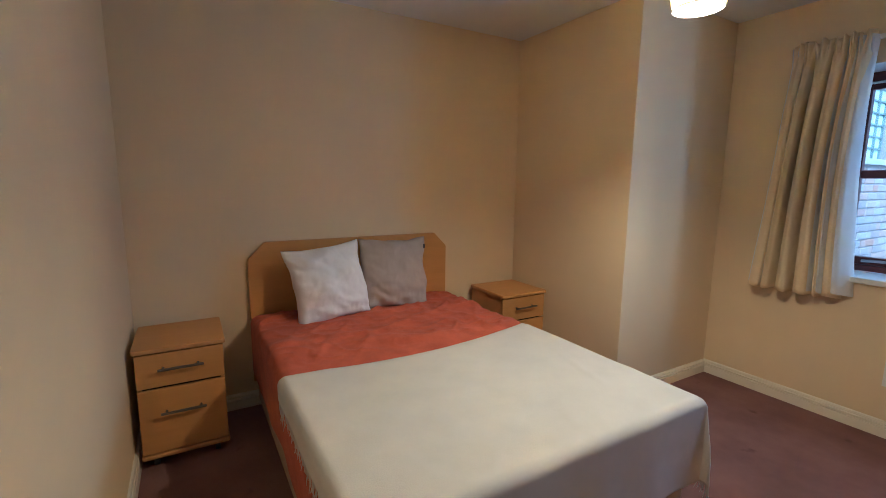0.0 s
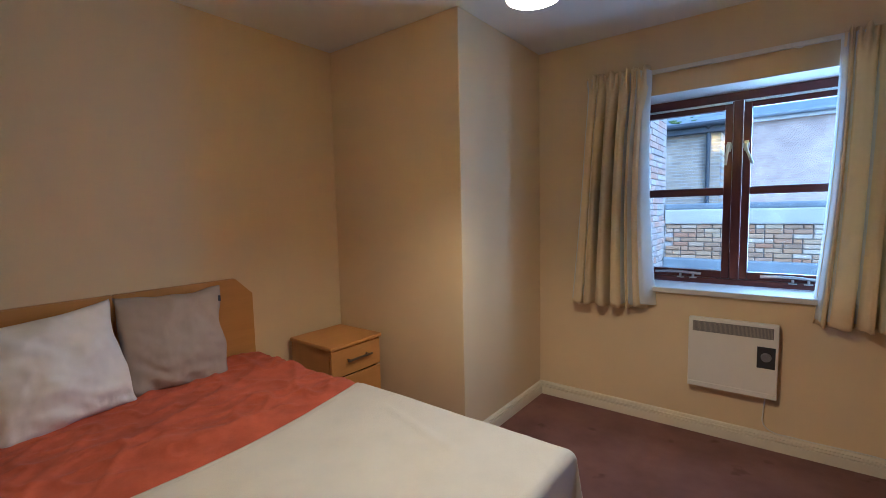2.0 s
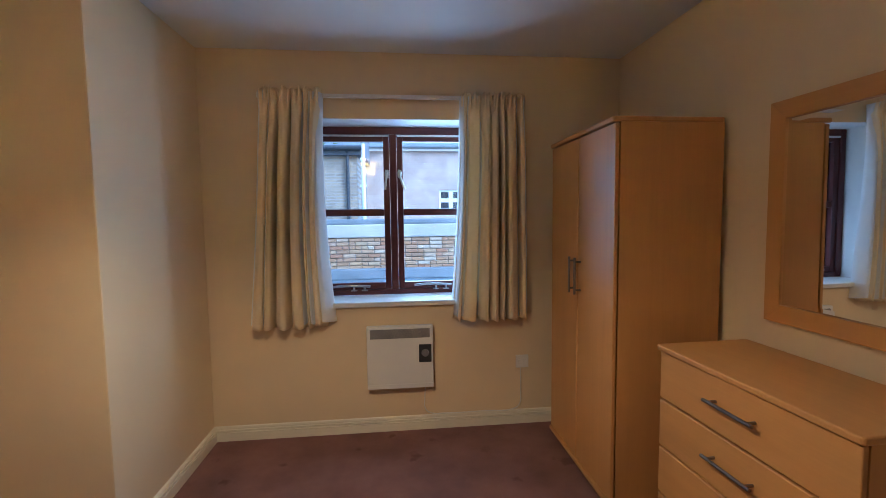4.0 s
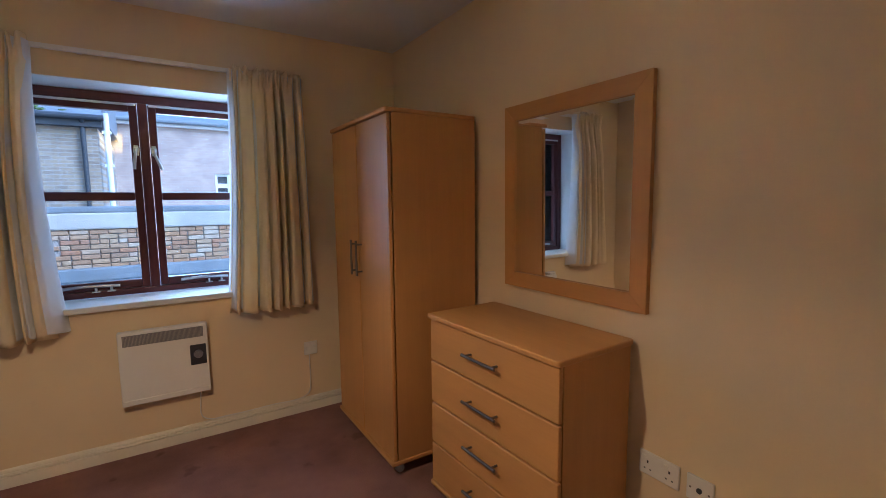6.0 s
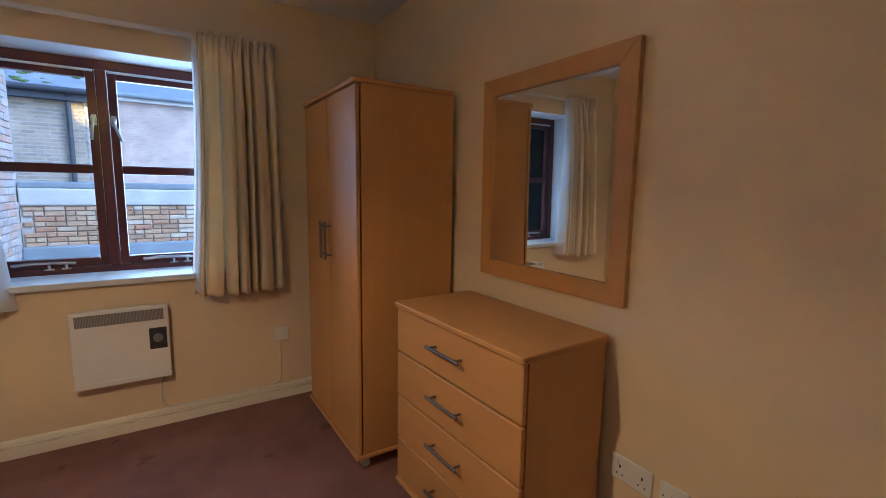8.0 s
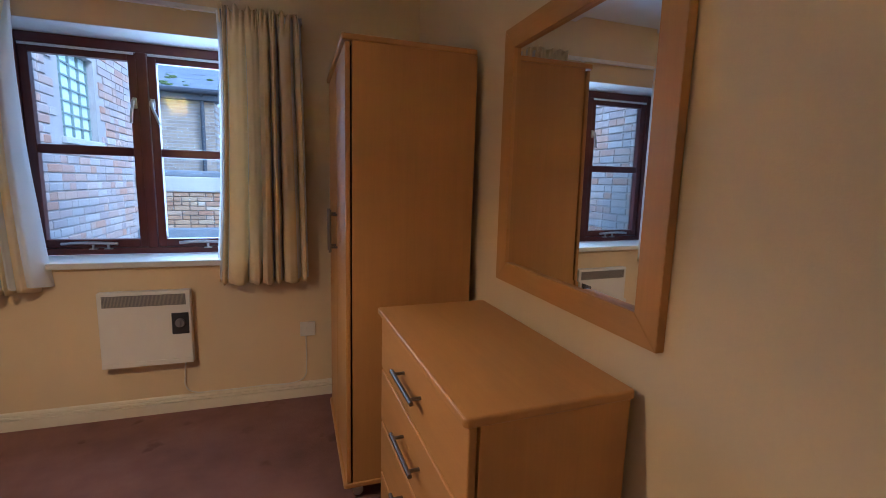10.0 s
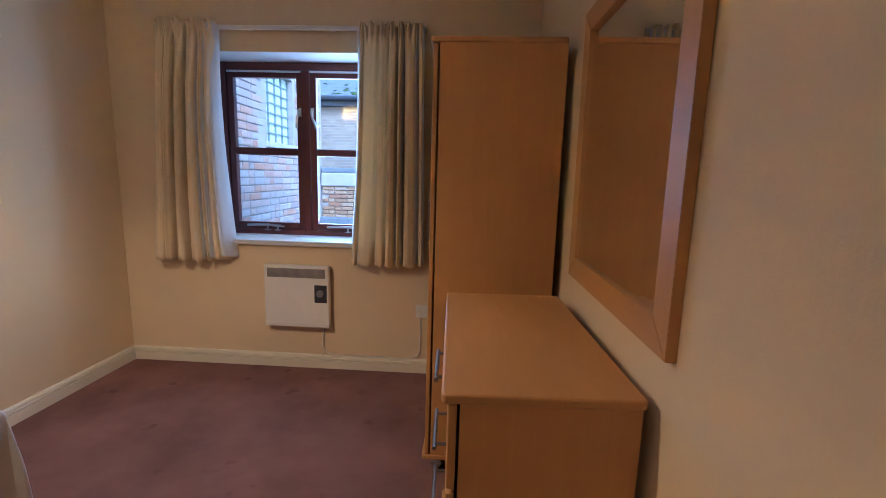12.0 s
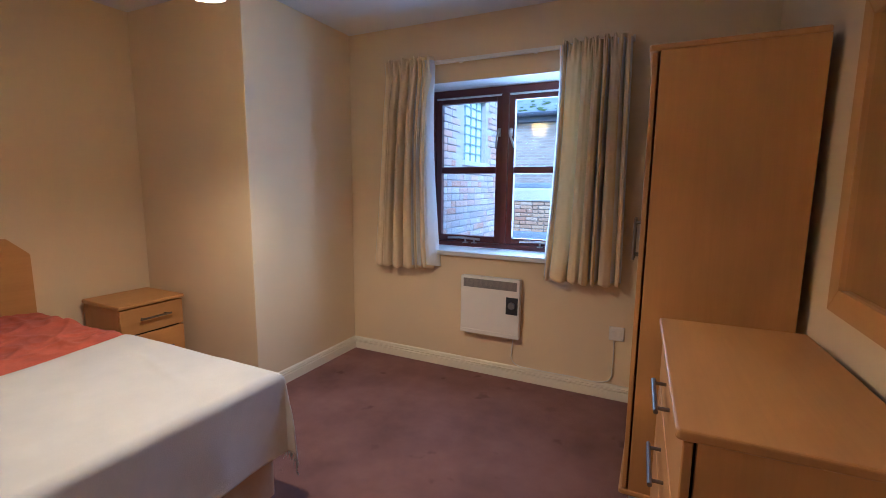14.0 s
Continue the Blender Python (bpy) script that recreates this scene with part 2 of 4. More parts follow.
def rod(bm, a, b, r, r2=None, seg=14, caps=True):
    a, b = Vector(a), Vector(b)
    made = bmesh.ops.create_cone(bm, cap_ends=caps, segments=seg, radius1=r, radius2=r if r2 is None else r2, depth=(b - a).length)["verts"]
    m = Matrix.Translation((a + b) / 2) @ (b - a).to_track_quat("Z", "Y").to_matrix().to_4x4()
    bmesh.ops.transform(bm, matrix=m, verts=made)
    return bm


def prism(bm, outline, axis, lo, hi):
    """A solid from an outline in the two other axes, drawn out along one axis."""
    def at(p, k):
        c = list(p)
        c.insert(axis, k)
        return c
    low = [bm.verts.new(at(p, lo)) for p in outline]
    high = [bm.verts.new(at(p, hi)) for p in outline]
    bm.faces.new(low), bm.faces.new(high)
    for i in range(len(outline)):
        j = (i + 1) % len(outline)
        bm.faces.new((low[i], low[j], high[j], high[i]))
    bmesh.ops.recalc_face_normals(bm, faces=bm.faces)
    return bm


def mesh_ob(name, bm, mat, smooth=False):
    me = bpy.data.meshes.new(name)
    bm.to_mesh(me)
    bm.free()
    me.materials.append(mat)
    if smooth:
        me.shade_smooth()
    return new(name, me)


def part(name, bm, mat, parent, label="", smooth=False):
    ob = mesh_ob(name, bm, mat, smooth)
    ob.parent = parent
    if label:
        tagged(ob, label)
    return ob


def thing(name, place, label, category, group=""):
    ob = new(name)
    ob.empty_display_size = 0.05
    ob.location = place
    return tagged(ob, label, category, group)


def structure(name, bm, mat, label, category, smooth=False):
    return tagged(mesh_ob(name, bm, mat, smooth), label, category, kind="structure")


def tube(name, points, r, mat, parent=None, label=""):
    """A smooth tube through a few points, as a mesh."""
    cu = bpy.data.curves.new(name, "CURVE")
    cu.dimensions, cu.bevel_depth, cu.bevel_resolution, cu.resolution_u = "3D", r, 3, 8
    sp = cu.splines.new("BEZIER")
    sp.bezier_points.add(len(points) - 1)
    for p, c in zip(sp.bezier_points, points):
        p.co, p.handle_left_type, p.handle_right_type = c, "AUTO", "AUTO"
    tmp = bpy.data.objects.new(name, cu)
    me = bpy.data.meshes.new_from_object(tmp)
    bpy.data.objects.remove(tmp)
    bpy.data.curves.remove(cu)
    me.materials.clear()
    me.materials.append(mat)
    me.shade_smooth()
    ob = new(name, me)
    ob.parent = parent
    if label:
        tagged(ob, label)
    return ob


def grid_mesh(nu, nv, at):
    bm = bmesh.new()
    vs = [[bm.verts.new(at(i / nu, j / nv)) for i in range(nu + 1)] for j in range(nv + 1)]
    for j in range(nv):
        for i in range(nu):
            bm.faces.new((vs[j][i], vs[j][i + 1], vs[j + 1][i + 1], vs[j + 1][i]))
    return bm


def thicken(ob, t, offset=0):
    s = ob.modifiers.new("thickness", "SOLIDIFY")
    s.thickness, s.offset = t, offset
    return ob


# ---- the room ----
XW, XE, YS, YN, H = -1.345, 2.330, 0.35, 3.85, 2.40       # headboard wall, mirror wall, door side, window wall, ceiling
BX, BY = -0.30, 2.882                                     # boxed-in corner
WX0, WX1, WZ0, WZ1 = 0.255, 1.435, 0.855, 2.0             # window opening
YF = 4.09                                                 # room face of the window frame
YO = 4.20                                                 # outer face of the window wall

structure("floor", boxed(XW - 0.2, XE + 0.2, YS - 0.2, YO, -0.12, 0), CARPET, "worn plum brown fitted carpet", "carpet")
structure("ceiling", boxed(XW - 0.2, XE + 0.2, YS - 0.2, YO, H, H + 0.12), CEILING, "plain white painted plaster ceiling", "ceiling")
structure("wall_west", boxed(XW - 0.2, XW, YS - 0.2, YO, 0, H), WALL, "magnolia painted wall behind the bed", "wall")
structure("wall_east", boxed(XE, XE + 0.2, YS - 0.2, YO, 0, H), WALL, "magnolia painted wall with a hung mirror", "wall")
structure("wall_south", boxed(XW, XE, YS - 0.2, YS, 0, H), WALL, "plain magnolia painted wall", "wall")
structure("wall_box", boxed(XW, BX, BY, YN, 0, H, bevel=0.006), WALL, "boxed-out magnolia painted wall corner", "wall")
bm = bmesh.new()
box(bm, XW, WX0, YN, YO, 0, H), box(bm, WX1, XE, YN, YO, 0, H)
box(bm, WX0, WX1, YN, YO, 0, WZ0 - 0.035), box(bm, WX0, WX1, YN, YO, WZ1, H)
structure("wall_north", bm, WALL, "magnolia painted wall with a deep window opening", "wall")
# white-painted lining of the window opening
bm = bmesh.new()
box(bm, WX0, WX0 + 0.003, YN + 0.002, YF, WZ0, WZ1), box(bm, WX1 - 0.003, WX1, YN + 0.002, YF, WZ0, WZ1)
box(bm, WX0 + 0.003, WX1 - 0.003, YN + 0.002, YF, WZ1 - 0.003, WZ1)
structure("trim", bm, SILL, "white painted lining of the window opening", "trim")

SKIRT = [(0, 0), (0.020, 0), (0.020, 0.053), (0.019, 0.055), (0.010, 0.0555), (0.010, 0.0605), (0.018, 0.061), (0.017, 0.071), (0.008, 0.0715), (0.008, 0.076), (0.012, 0.077), (0.008, 0.087), (0, 0.092)]


def skirting(a, b, inward):
    """Moulded board from a to b on the floor; inward is the way out from its wall."""
    a, b, n = Vector((*a, 0)), Vector((*b, 0)), Vector((*inward, 0))
    bm = bmesh.new()
    ends = [[bm.verts.new(p + n * d + Vector((0, 0, z))) for d, z in SKIRT] for p in (a, b)]
    bm.faces.new(ends[0]), bm.faces.new(ends[1])
    for i in range(len(SKIRT)):
        j = (i + 1) % len(SKIRT)
        bm.faces.new((ends[0][i], ends[0][j], ends[1][j], ends[1][i]))
    bmesh.ops.recalc_face_normals(bm, faces=bm.faces)
    return structure("baseboard", bm, GLOSS, "cream gloss moulded skirting board", "skirting board")


skirting((BX, YN), (XE, YN), (0, -1))
skirting((BX, BY - 0.019), (BX, YN - 0.0195), (1, 0))
skirting((XW + 0.0195, BY), (BX, BY), (0, -1))
skirting((XW, YS), (XW, BY), (1, 0))
skirting((XW + 0.0195, YS), (XE - 0.0195, YS), (0, 1))
skirting((XE, YS), (XE, YN - 0.0195), (-1, 0))

# ---- the window ----
window = tagged(new("window_1"), "mahogany-stained timber casement window with four panes", "window", kind="structure")
bm = bmesh.new()
box(bm, WX0 + 0.003, WX0 + 0.05, YF, YO - 0.02, WZ0, WZ1 - 0.003, 0.004)
box(bm, WX1 - 0.05, WX1 - 0.003, YF, YO - 0.02, WZ0, WZ1 - 0.003, 0.004)
part("jamb", bm, MAHOGANY, window)
bm = bmesh.new()
box(bm, WX0 + 0.05, WX1 - 0.05, YF + 0.001, YO - 0.02, WZ1 - 0.052, WZ1 - 0.003, 0.004)
part("head", bm, MAHOGANY_X, window)
part("bottom_rail", boxed(WX0 + 0.05, WX1 - 0.05, YF + 0.001, YO - 0.02, WZ0, WZ0 + 0.035, bevel=0.004), MAHOGANY_X, window)
MX = (WX0 + WX1) / 2
part("mullion", boxed(MX - 0.024, MX + 0.024, YF - 0.004, YO - 0.02, WZ0 + 0.035, WZ1 - 0.052, bevel=0.006), MAHOGANY, window)
for x0, x1, inner in ((WX0 + 0.05, MX - 0.024, 1), (MX + 0.024, WX1 - 0.05, 0)):
    z0, z1 = WZ0 + 0.037, WZ1 - 0.055
    f = YF + 0.012
    sash = part("sash", boxed(x0 + 0.002, x0 + 0.042, f, f + 0.045, z0, z1, bevel=0.004), MAHOGANY, window)
    part("stile", boxed(x1 - 0.042, x1 - 0.002, f, f + 0.045, z0, z1, bevel=0.004), MAHOGANY, sash)
    part("top_rail", boxed(x0 + 0.042, x1 - 0.042, f + 0.001, f + 0.045, z1 - 0.042, z1, bevel=0.004), MAHOGANY_X, sash)
    part("lower_rail", boxed(x0 + 0.042, x1 - 0.042, f + 0.001, f + 0.045, z0, z0 + 0.045, bevel=0.004), MAHOGANY_X, sash)
    part("glazing_bar", boxed(x0 + 0.042, x1 - 0.042, f + 0.002, f + 0.045, 1.398, 1.446, bevel=0.008), MAHOGANY_X, sash)
    for za, zb in ((z0 + 0.045, 1.398), (1.446, z1 - 0.042)):
        pane = part("pane", boxed(x0 + 0.040, x1 - 0.040, f + 0.024, f + 0.028, za - 0.003, zb + 0.003), GLASS, sash)
        pane.visible_shadow = False
    # trickle vent strip above the sash
    part("vent_strip", boxed(x0 + 0.008, x1 - 0.008, YF - 0.004, YF + 0.004, WZ1 - 0.068, WZ1 - 0.056, bevel=0.002), WHITE_PAINT, window)
    # casement fastener on the meeting side
    hx = MX - 0.043 if inner else MX + 0.043
    s = -1 if inner else 1
    bm = bmesh.new()
    box(bm, hx - 0.011, hx + 0.011, f - 0.008, f, 1.655, 1.712, 0.003)
    box(bm, hx - 0.014, hx + 0.014, f - 0.022, f - 0.008, 1.668, 1.700, 0.005)
    part("fastener", bm, CHROME, sash, "silver casement fastener")
    tube("handle_grip", [(hx, f - 0.026, 1.692), (hx + s * 0.004, f - 0.034, 1.66), (hx + s * (0.010 if inner else 0.020), f - 0.036, 1.615), (hx + s * (0.014 if inner else 0.034), f - 0.034, 1.575)], 0.0078, CHROME, sash, "curved silver handle")
    # stay along the bottom rail
    sx = (x0 + x1) / 2 - 0.02
    stay = tube("stay", [(sx - 0.13, f - 0.010, WZ0 + 0.060), (sx - 0.03, f - 0.014, WZ0 + 0.066), (sx + 0.08, f - 0.012, WZ0 + 0.062), (sx + 0.13, f - 0.010, WZ0 + 0.058)], 0.009, CHROME, sash, "silver casement stay")
    bm = bmesh.new()
    for px in (sx + 0.02, sx + 0.09):
        rod(bm, (px, YF - 0.012, WZ0 + 0.034), (px, YF - 0.012, WZ0 + 0.056), 0.007)
        box(bm, px - 0.02, px + 0.02, YF - 0.020, YF + 0.004, WZ0 + 0.030, WZ0 + 0.036, 0.002)
    part("stay_pins", bm, CHROME, sash)
structure("window_sill", boxed(WX0 - 0.02, WX1 + 0.02, YN - 0.028, YF, WZ0 - 0.034, WZ0 - 0.001, bevel=0.008, seg=3), SILL, "white painted timber window sill", "window sill")


# ---- curtains and rail ----
def curtain(name, left, right, top, bottom, folds, inner, seed, label):
    """Gathered curtain: left and right are its edges at top and bottom; the window-side edge turns back."""
    rnd = random.Random(seed)
    ph = [rnd.uniform(0, 6.28) for _ in range(8)]
    wide = [rnd.uniform(0.7, 1.3) for _ in range(8)]

    def at(u, v):
        z = top + (bottom - top) * v
        xl = left[0] + (left[1] - left[0]) * v ** 1.4
        xr = right[0] + (right[1] - right[0]) * v
        bow = 0.030 * math.sin(math.pi * v)
        if inner > 0:
            xr -= bow
        else:
            xl += bow * 0.3
        uu = u + 0.036 * math.sin(6.28 * u * 1.7 + ph[0]) * (1 - (2 * u - 1) ** 8) + 0.016 * math.sin(6.28 * u * 3.1 + ph[6]) + 0.012 * math.sin(3.1 * v + ph[1]) * math.sin(math.pi * u)
        x = xl + (xr - xl) * min(1, max(0, uu))
        head = max(0.0, 1 - v / 0.075)
        calm = 1 - 0.62 * max(0.0, ((u if inner > 0 else 1 - u) - 0.62) / 0.38)
        amp = 0.045 * calm * (0.30 + 0.70 * min(1, v * 4)) * (0.95 + 0.6 * noise.noise((u * 5, seed, v * 0.7)))
        a = 6.283 * folds * u + ph[2] + 0.35 * math.sin(1.8 * v + ph[3])
        d = (a + math.pi) % (2 * math.pi) - math.pi
        y = amp * (-0.85 + 2.1 * math.exp(-(d / (0.62 * wide[int(abs(a) / 6.283) % 8])) ** 2) - 0.35 * math.sin(d / 2) ** 2)
        y += head * (0.020 * math.sin(6.283 * folds * 2.6 * u + ph[5] + 1.5 * math.sin(9 * u + ph[7])) - 0.012) + 0.004 * noise.noise((u * 20, v * 4, seed))
        x += 0.055 * (xr - xl) / folds * math.sin(d) * min(1, v * 5) * calm
        z += 0.006 * math.sin(a) * v + (0.011 * math.sin(6.283 * folds * 1.6 * u + ph[7]) + 0.010 * noise.noise((u * 30, seed, 0)) if v == 0 else 0)
        edge = u if inner > 0 else 1 - u
        y += 0.07 * max(0.0, (edge - 0.93) / 0.07) * min(1, 0.3 + v)
        return x, 3.782 + y, z
    th = thing(name, ((left[0] + right[0]) / 2, 3.775, bottom), label, "curtain", "curtains at the window")
    bm = grid_mesh(250, 50, at)
    for v in bm.verts:
        v.co -= th.location
    thicken(part("cloth", bm, CURTAIN, th, smooth=True), 0.003)
    # turned-up hem behind the cloth
    bm = grid_mesh(250, 5, lambda u, v: Vector(at(u, 0.925 + 0.072 * v)) + Vector((0, 0.005, 0)))
    for v in bm.verts:
        v.co -= th.location
    part("hem", bm, CURTAIN, th, "turned-up curtain hem", smooth=True)
    # white lining behind, a little shorter
    bm = grid_mesh(90, 30, lambda u, v: Vector(at(u, min(1, v * 0.975 + 0.01))) + Vector((0.012 * inner * (2 * u - 1 if inner > 0 else 1 - 2 * u) + (0.040 * v * u ** 6 if inner > 0 else 0), 0.012, 0)))
    for v in bm.verts:
        v.co -= th.location
    part("lining", bm, LINING, th, "white curtain lining", smooth=True)
    for k in range(9):
        p = Vector(at((k + 0.5) / 9, 0.02))
        bm = rod(bmesh.new(), (p.x, 3.803, top - 0.05), (p.x, 3.803, 2.120), 0.003, seg=8)
        for v in bm.verts:
            v.co -= th.location
        part("hook", bm, WHITE_PLASTIC, th)
    return th


curtain("curtain", (0.080, -0.015), (0.425, 0.425), 2.150, 0.722, 5.4, 1, 3, "cream gathered curtain drawn open beside the window")
curtain("curtain", (1.268, 1.205), (1.652, 1.670), 2.135, 0.728, 6.6, -1, 11, "cream gathered curtain drawn open next to the wardrobe")
rail = thing("curtain_rail", (0.86, 3.822, 2.11), "white plastic curtain track above the window", "curtain rail")
part("track", boxed(-0.80, 0.80, -0.016, 0.004, 0.002, 0.026, bevel=0.004), WHITE_PLASTIC, rail)
part("end_stop", boxed(-0.812, -0.80, -0.020, 0.008, -0.002, 0.030, bevel=0.003), WHITE_PLASTIC, rail)
part("end_stop", boxed(0.80, 0.812, -0.020, 0.008, -0.002, 0.030, bevel=0.003), WHITE_PLASTIC, rail)
for x in (-0.72, -0.25, 0.25, 0.72):
    part("bracket", boxed(x - 0.012, x + 0.012, 0.004, 0.028, 0.004, 0.030, bevel=0.003), WHITE_PLASTIC, rail)


# ---- flat-pack bedroom furniture ----
def bar_handle(parent, x, y, z, length, upright):
    """T-bar handle that stands off a front facing -x."""
    bm = bmesh.new()
    h = length / 2
    d = Vector((0, 0, 1)) if upright else Vector((0, 1, 0))
    c = Vector((x - 0.032, y, z))
    rod(bm, c - d * h, c + d * h, 0.0062)
    for s in (-1, 1):
        p = c + d * (s * (h - 0.022))
        rod(bm, p, p + Vector((0.032, 0, 0)), 0.0048)
    return part("handle", bm, STEEL, parent, "brushed steel bar handle", smooth=False)


def castor(parent, x, y, top, mat=None):
    bm = bmesh.new()
    rod(bm, (x, y - 0.011, 0.022), (x, y + 0.011, 0.022), 0.022, seg=18)
    box(bm, x - 0.014, x + 0.014, y - 0.014, y + 0.014, 0.034, top, 0.003)
    return part("castor", bm, mat or WHITE_PLASTIC, parent, "small plastic castor")


def rounded_top(x0, x1, y0, y1, z0, z1):
    """Board with a softly rounded front nosing and rounded corners."""
    bm = boxed(x0, x1, y0, y1, z0, z1)
    up = [e for e in bm.edges if abs(e.verts[0].co.z - e.verts[1].co.z) > 0.001]
    bmesh.ops.bevel(bm, geom=up, offset=0.012, segments=4, affect="EDGES", profile=0.5)
    rim = [e for e in bm.edges if abs(e.verts[0].co.z - e.verts[1].co.z) < 1e-6 and len(e.link_faces) == 2
           and abs(e.link_faces[0].normal.z - e.link_faces[1].normal.z) > 0.5]
    bmesh.ops.bevel(bm, geom=rim, offset=0.006, segments=3, affect="EDGES", profile=0.5)
    return bm


def drawer_unit(name, place, depth, width, height, fronts, label, category, handle, group="", turn=0):
    """Drawer cabinet on castors; local front at x=0 facing -x, middle of the width at y=0."""
    th = thing(name, place, label, category, group)
    th.rotation_euler[2] = radians(turn)
    w, base = width / 2, 0.058
    part("side_panel", boxed(0.024, depth - 0.004, -w + 0.012, -w + 0.028, base + 0.020, height - 0.022, bevel=0.001), WOOD_V, th)
    part("side_panel", boxed(0.024, depth - 0.004, w - 0.028, w - 0.012, base + 0.020, height - 0.022, bevel=0.001), WOOD_V, th)
    part("back_panel", boxed(depth - 0.010, depth - 0.005, -w + 0.028, w - 0.028, base + 0.020, height - 0.022), WOOD_V, th)
    # added near-black sheet: the shade in the gaps around the drawers
    part("gap_shade_sheet", boxed(0.024, 0.030, -w + 0.028, w - 0.028, base + 0.020, height - 0.022), GAP_SHADE, th)
    part("top", rounded_top(-0.014, depth, -w, w, height - 0.022, height), WOOD_Y, th)
    part("base_board", rounded_top(-0.010, depth - 0.004, -w + 0.004, w - 0.004, base, base + 0.020), WOOD_Y, th)
    for z0, z1 in fronts:
        d = part("drawer", boxed(0.0, 0.018, -w + 0.010, w - 0.010, z0, z1, bevel=0.005, seg=3), WOOD_Y, th)
        bar_handle(d, 0.0, 0.0, (z0 + z1) / 2 + (0.01 if z1 - z0 < 0.25 else 0.045), handle, False)
    for x in (0.05, depth - 0.05):
        for y in (-w + 0.06, w - 0.06):
            # low cabinets: castors coloured black for the shade underneath
            castor(th, x, y, base, WHITE_PLASTIC if height > 0.7 else BLACK_PLASTIC)
    return th


drawer_unit("chest_of_drawers", (1.908, 2.280, 0), 0.388, 0.766, 0.872,
            [(0.659, 0.846), (0.464, 0.651), (0.270, 0.456), (0.082, 0.262)],
            "beech chest of four drawers with steel bar handles", "chest of drawers", 0.20, turn=2.0)
drawer_unit("bedside_cabinet", (-0.905, 0.563, 0), 0.385, 0.380, 0.594, [(0.404, 0.565), (0.082, 0.393)],
            "beech two-drawer bedside cabinet close to the wall", "bedside table", 0.185, "bedside cabinets", 180)
drawer_unit("bedside_cabinet", (-0.905, 2.637, 0), 0.385, 0.394, 0.594, [(0.404, 0.565), (0.082, 0.393)],
            "beech two-drawer bedside cabinet in the boxed corner", "bedside table", 0.185, "bedside cabinets", 180)

ward = thing("wardrobe", (1.795, 3.235, 0), "tall beech two-door wardrobe with steel bar handles", "wardrobe")
WW, WD, WH = 0.386, 0.502, 1.807
part("side_panel", boxed(0.025, WD, -WW + 0.006, -WW + 0.022, 0.085, WH - 0.022, bevel=0.001), WOOD_V, ward)
part("side_panel", boxed(0.025, WD, WW - 0.022, WW - 0.006, 0.085, WH - 0.022, bevel=0.001), WOOD_V, ward)
part("back_panel", boxed(WD - 0.008, WD - 0.003, -WW + 0.022, WW - 0.022, 0.085, WH - 0.022), WOOD_V, ward)
# same added sheet, shade in the gaps around the doors
part("gap_shade_sheet", boxed(0.028, 0.034, -WW + 0.022, WW - 0.022, 0.085, WH - 0.022), GAP_SHADE, ward)
part("top", rounded_top(-0.012, WD, -WW, WW, WH - 0.022, WH), WOOD_Y, ward)
part("base_board", rounded_top(-0.012, WD, -WW, WW, 0.063, 0.085), WOOD_Y, ward)
for s in (-1, 1):
    door = part("door", boxed(0.0, 0.018, min(s * 0.0025, s * (WW - 0.004)), max(s * 0.0025, s * (WW - 0.004)), 0.089, WH - 0.027, bevel=0.005, seg=3), WOOD_V, ward)
    bar_handle(door, 0.0, s * 0.036, 1.075, 0.19, True)
for x in (0.05, WD - 0.05):
    for y in (-WW + 0.05, -0.0, WW - 0.05):
        castor(ward, x, y, 0.063)

# ---- wall mirror ----
MY0, MY1, MZ0, MZ1, MD = 1.873, 2.617, 0.968, 1.804, 0.022
mirror = thing("wall_mirror", (XE - 0.003, (MY0 + MY1) / 2, MZ0), "rectangular wall mirror in a broad beech frame", "mirror")
mirror.rotation_euler[2] = radians(0.65)
mirror.rotation_euler[1] = radians(-0.35)
fw, hw, mh = 0.068, (MY1 - MY0) / 2, MZ1 - MZ0
for name, outline in (("stile", [(-hw, 0), (-hw + fw, fw), (-hw + fw, mh - fw), (-hw, mh)]), ("stile", [(hw, 0), (hw, mh), (hw - fw, mh - fw), (hw - fw, fw)])):
    bm = prism(bmesh.new(), outline, 0, -MD, 0)
    bmesh.ops.bevel(bm, geom=bm.edges[:], offset=0.0012, segments=2, affect="EDGES")
    part(name, bm, WOOD_V, mirror)
for name, outline in (("bottom_rail", [(-hw, 0), (hw, 0), (hw - fw, fw), (-hw + fw, fw)]), ("top_rail", [(-hw, mh), (-hw + fw, mh - fw), (hw - fw, mh - fw), (hw, mh)])):
    bm = prism(bmesh.new(), outline, 0, -MD, 0)
    bmesh.ops.bevel(bm, geom=bm.edges[:], offset=0.0012, segments=2, affect="EDGES")
    part(name, bm, WOOD_Y, mirror)
bm = bmesh.new()
a, b, bev = hw - fw + 0.004, fw - 0.004, 0.022
ring = lambda o, x: [bm.verts.new((x, y, z)) for y, z in ((-a + o, b + o), (a - o, b + o), (a - o, mh - b - o), (-a + o, mh - b - o))]
outer, inner_ring, rear = ring(0, -MD + 0.0132), ring(bev, -MD + 0.0128), ring(0, -MD + 0.018)
bm.faces.new(inner_ring), bm.faces.new(rear)
for i in range(4):
    j = (i + 1) % 4
    bm.faces.new((outer[i], outer[j], inner_ring[j], inner_ring[i]))
    bm.faces.new((outer[i], outer[j], rear[j], rear[i]))
bmesh.ops.recalc_face_normals(bm, faces=bm.faces)
part("mirror_glass", bm, MIRROR, mirror, "bevelled mirror glass")

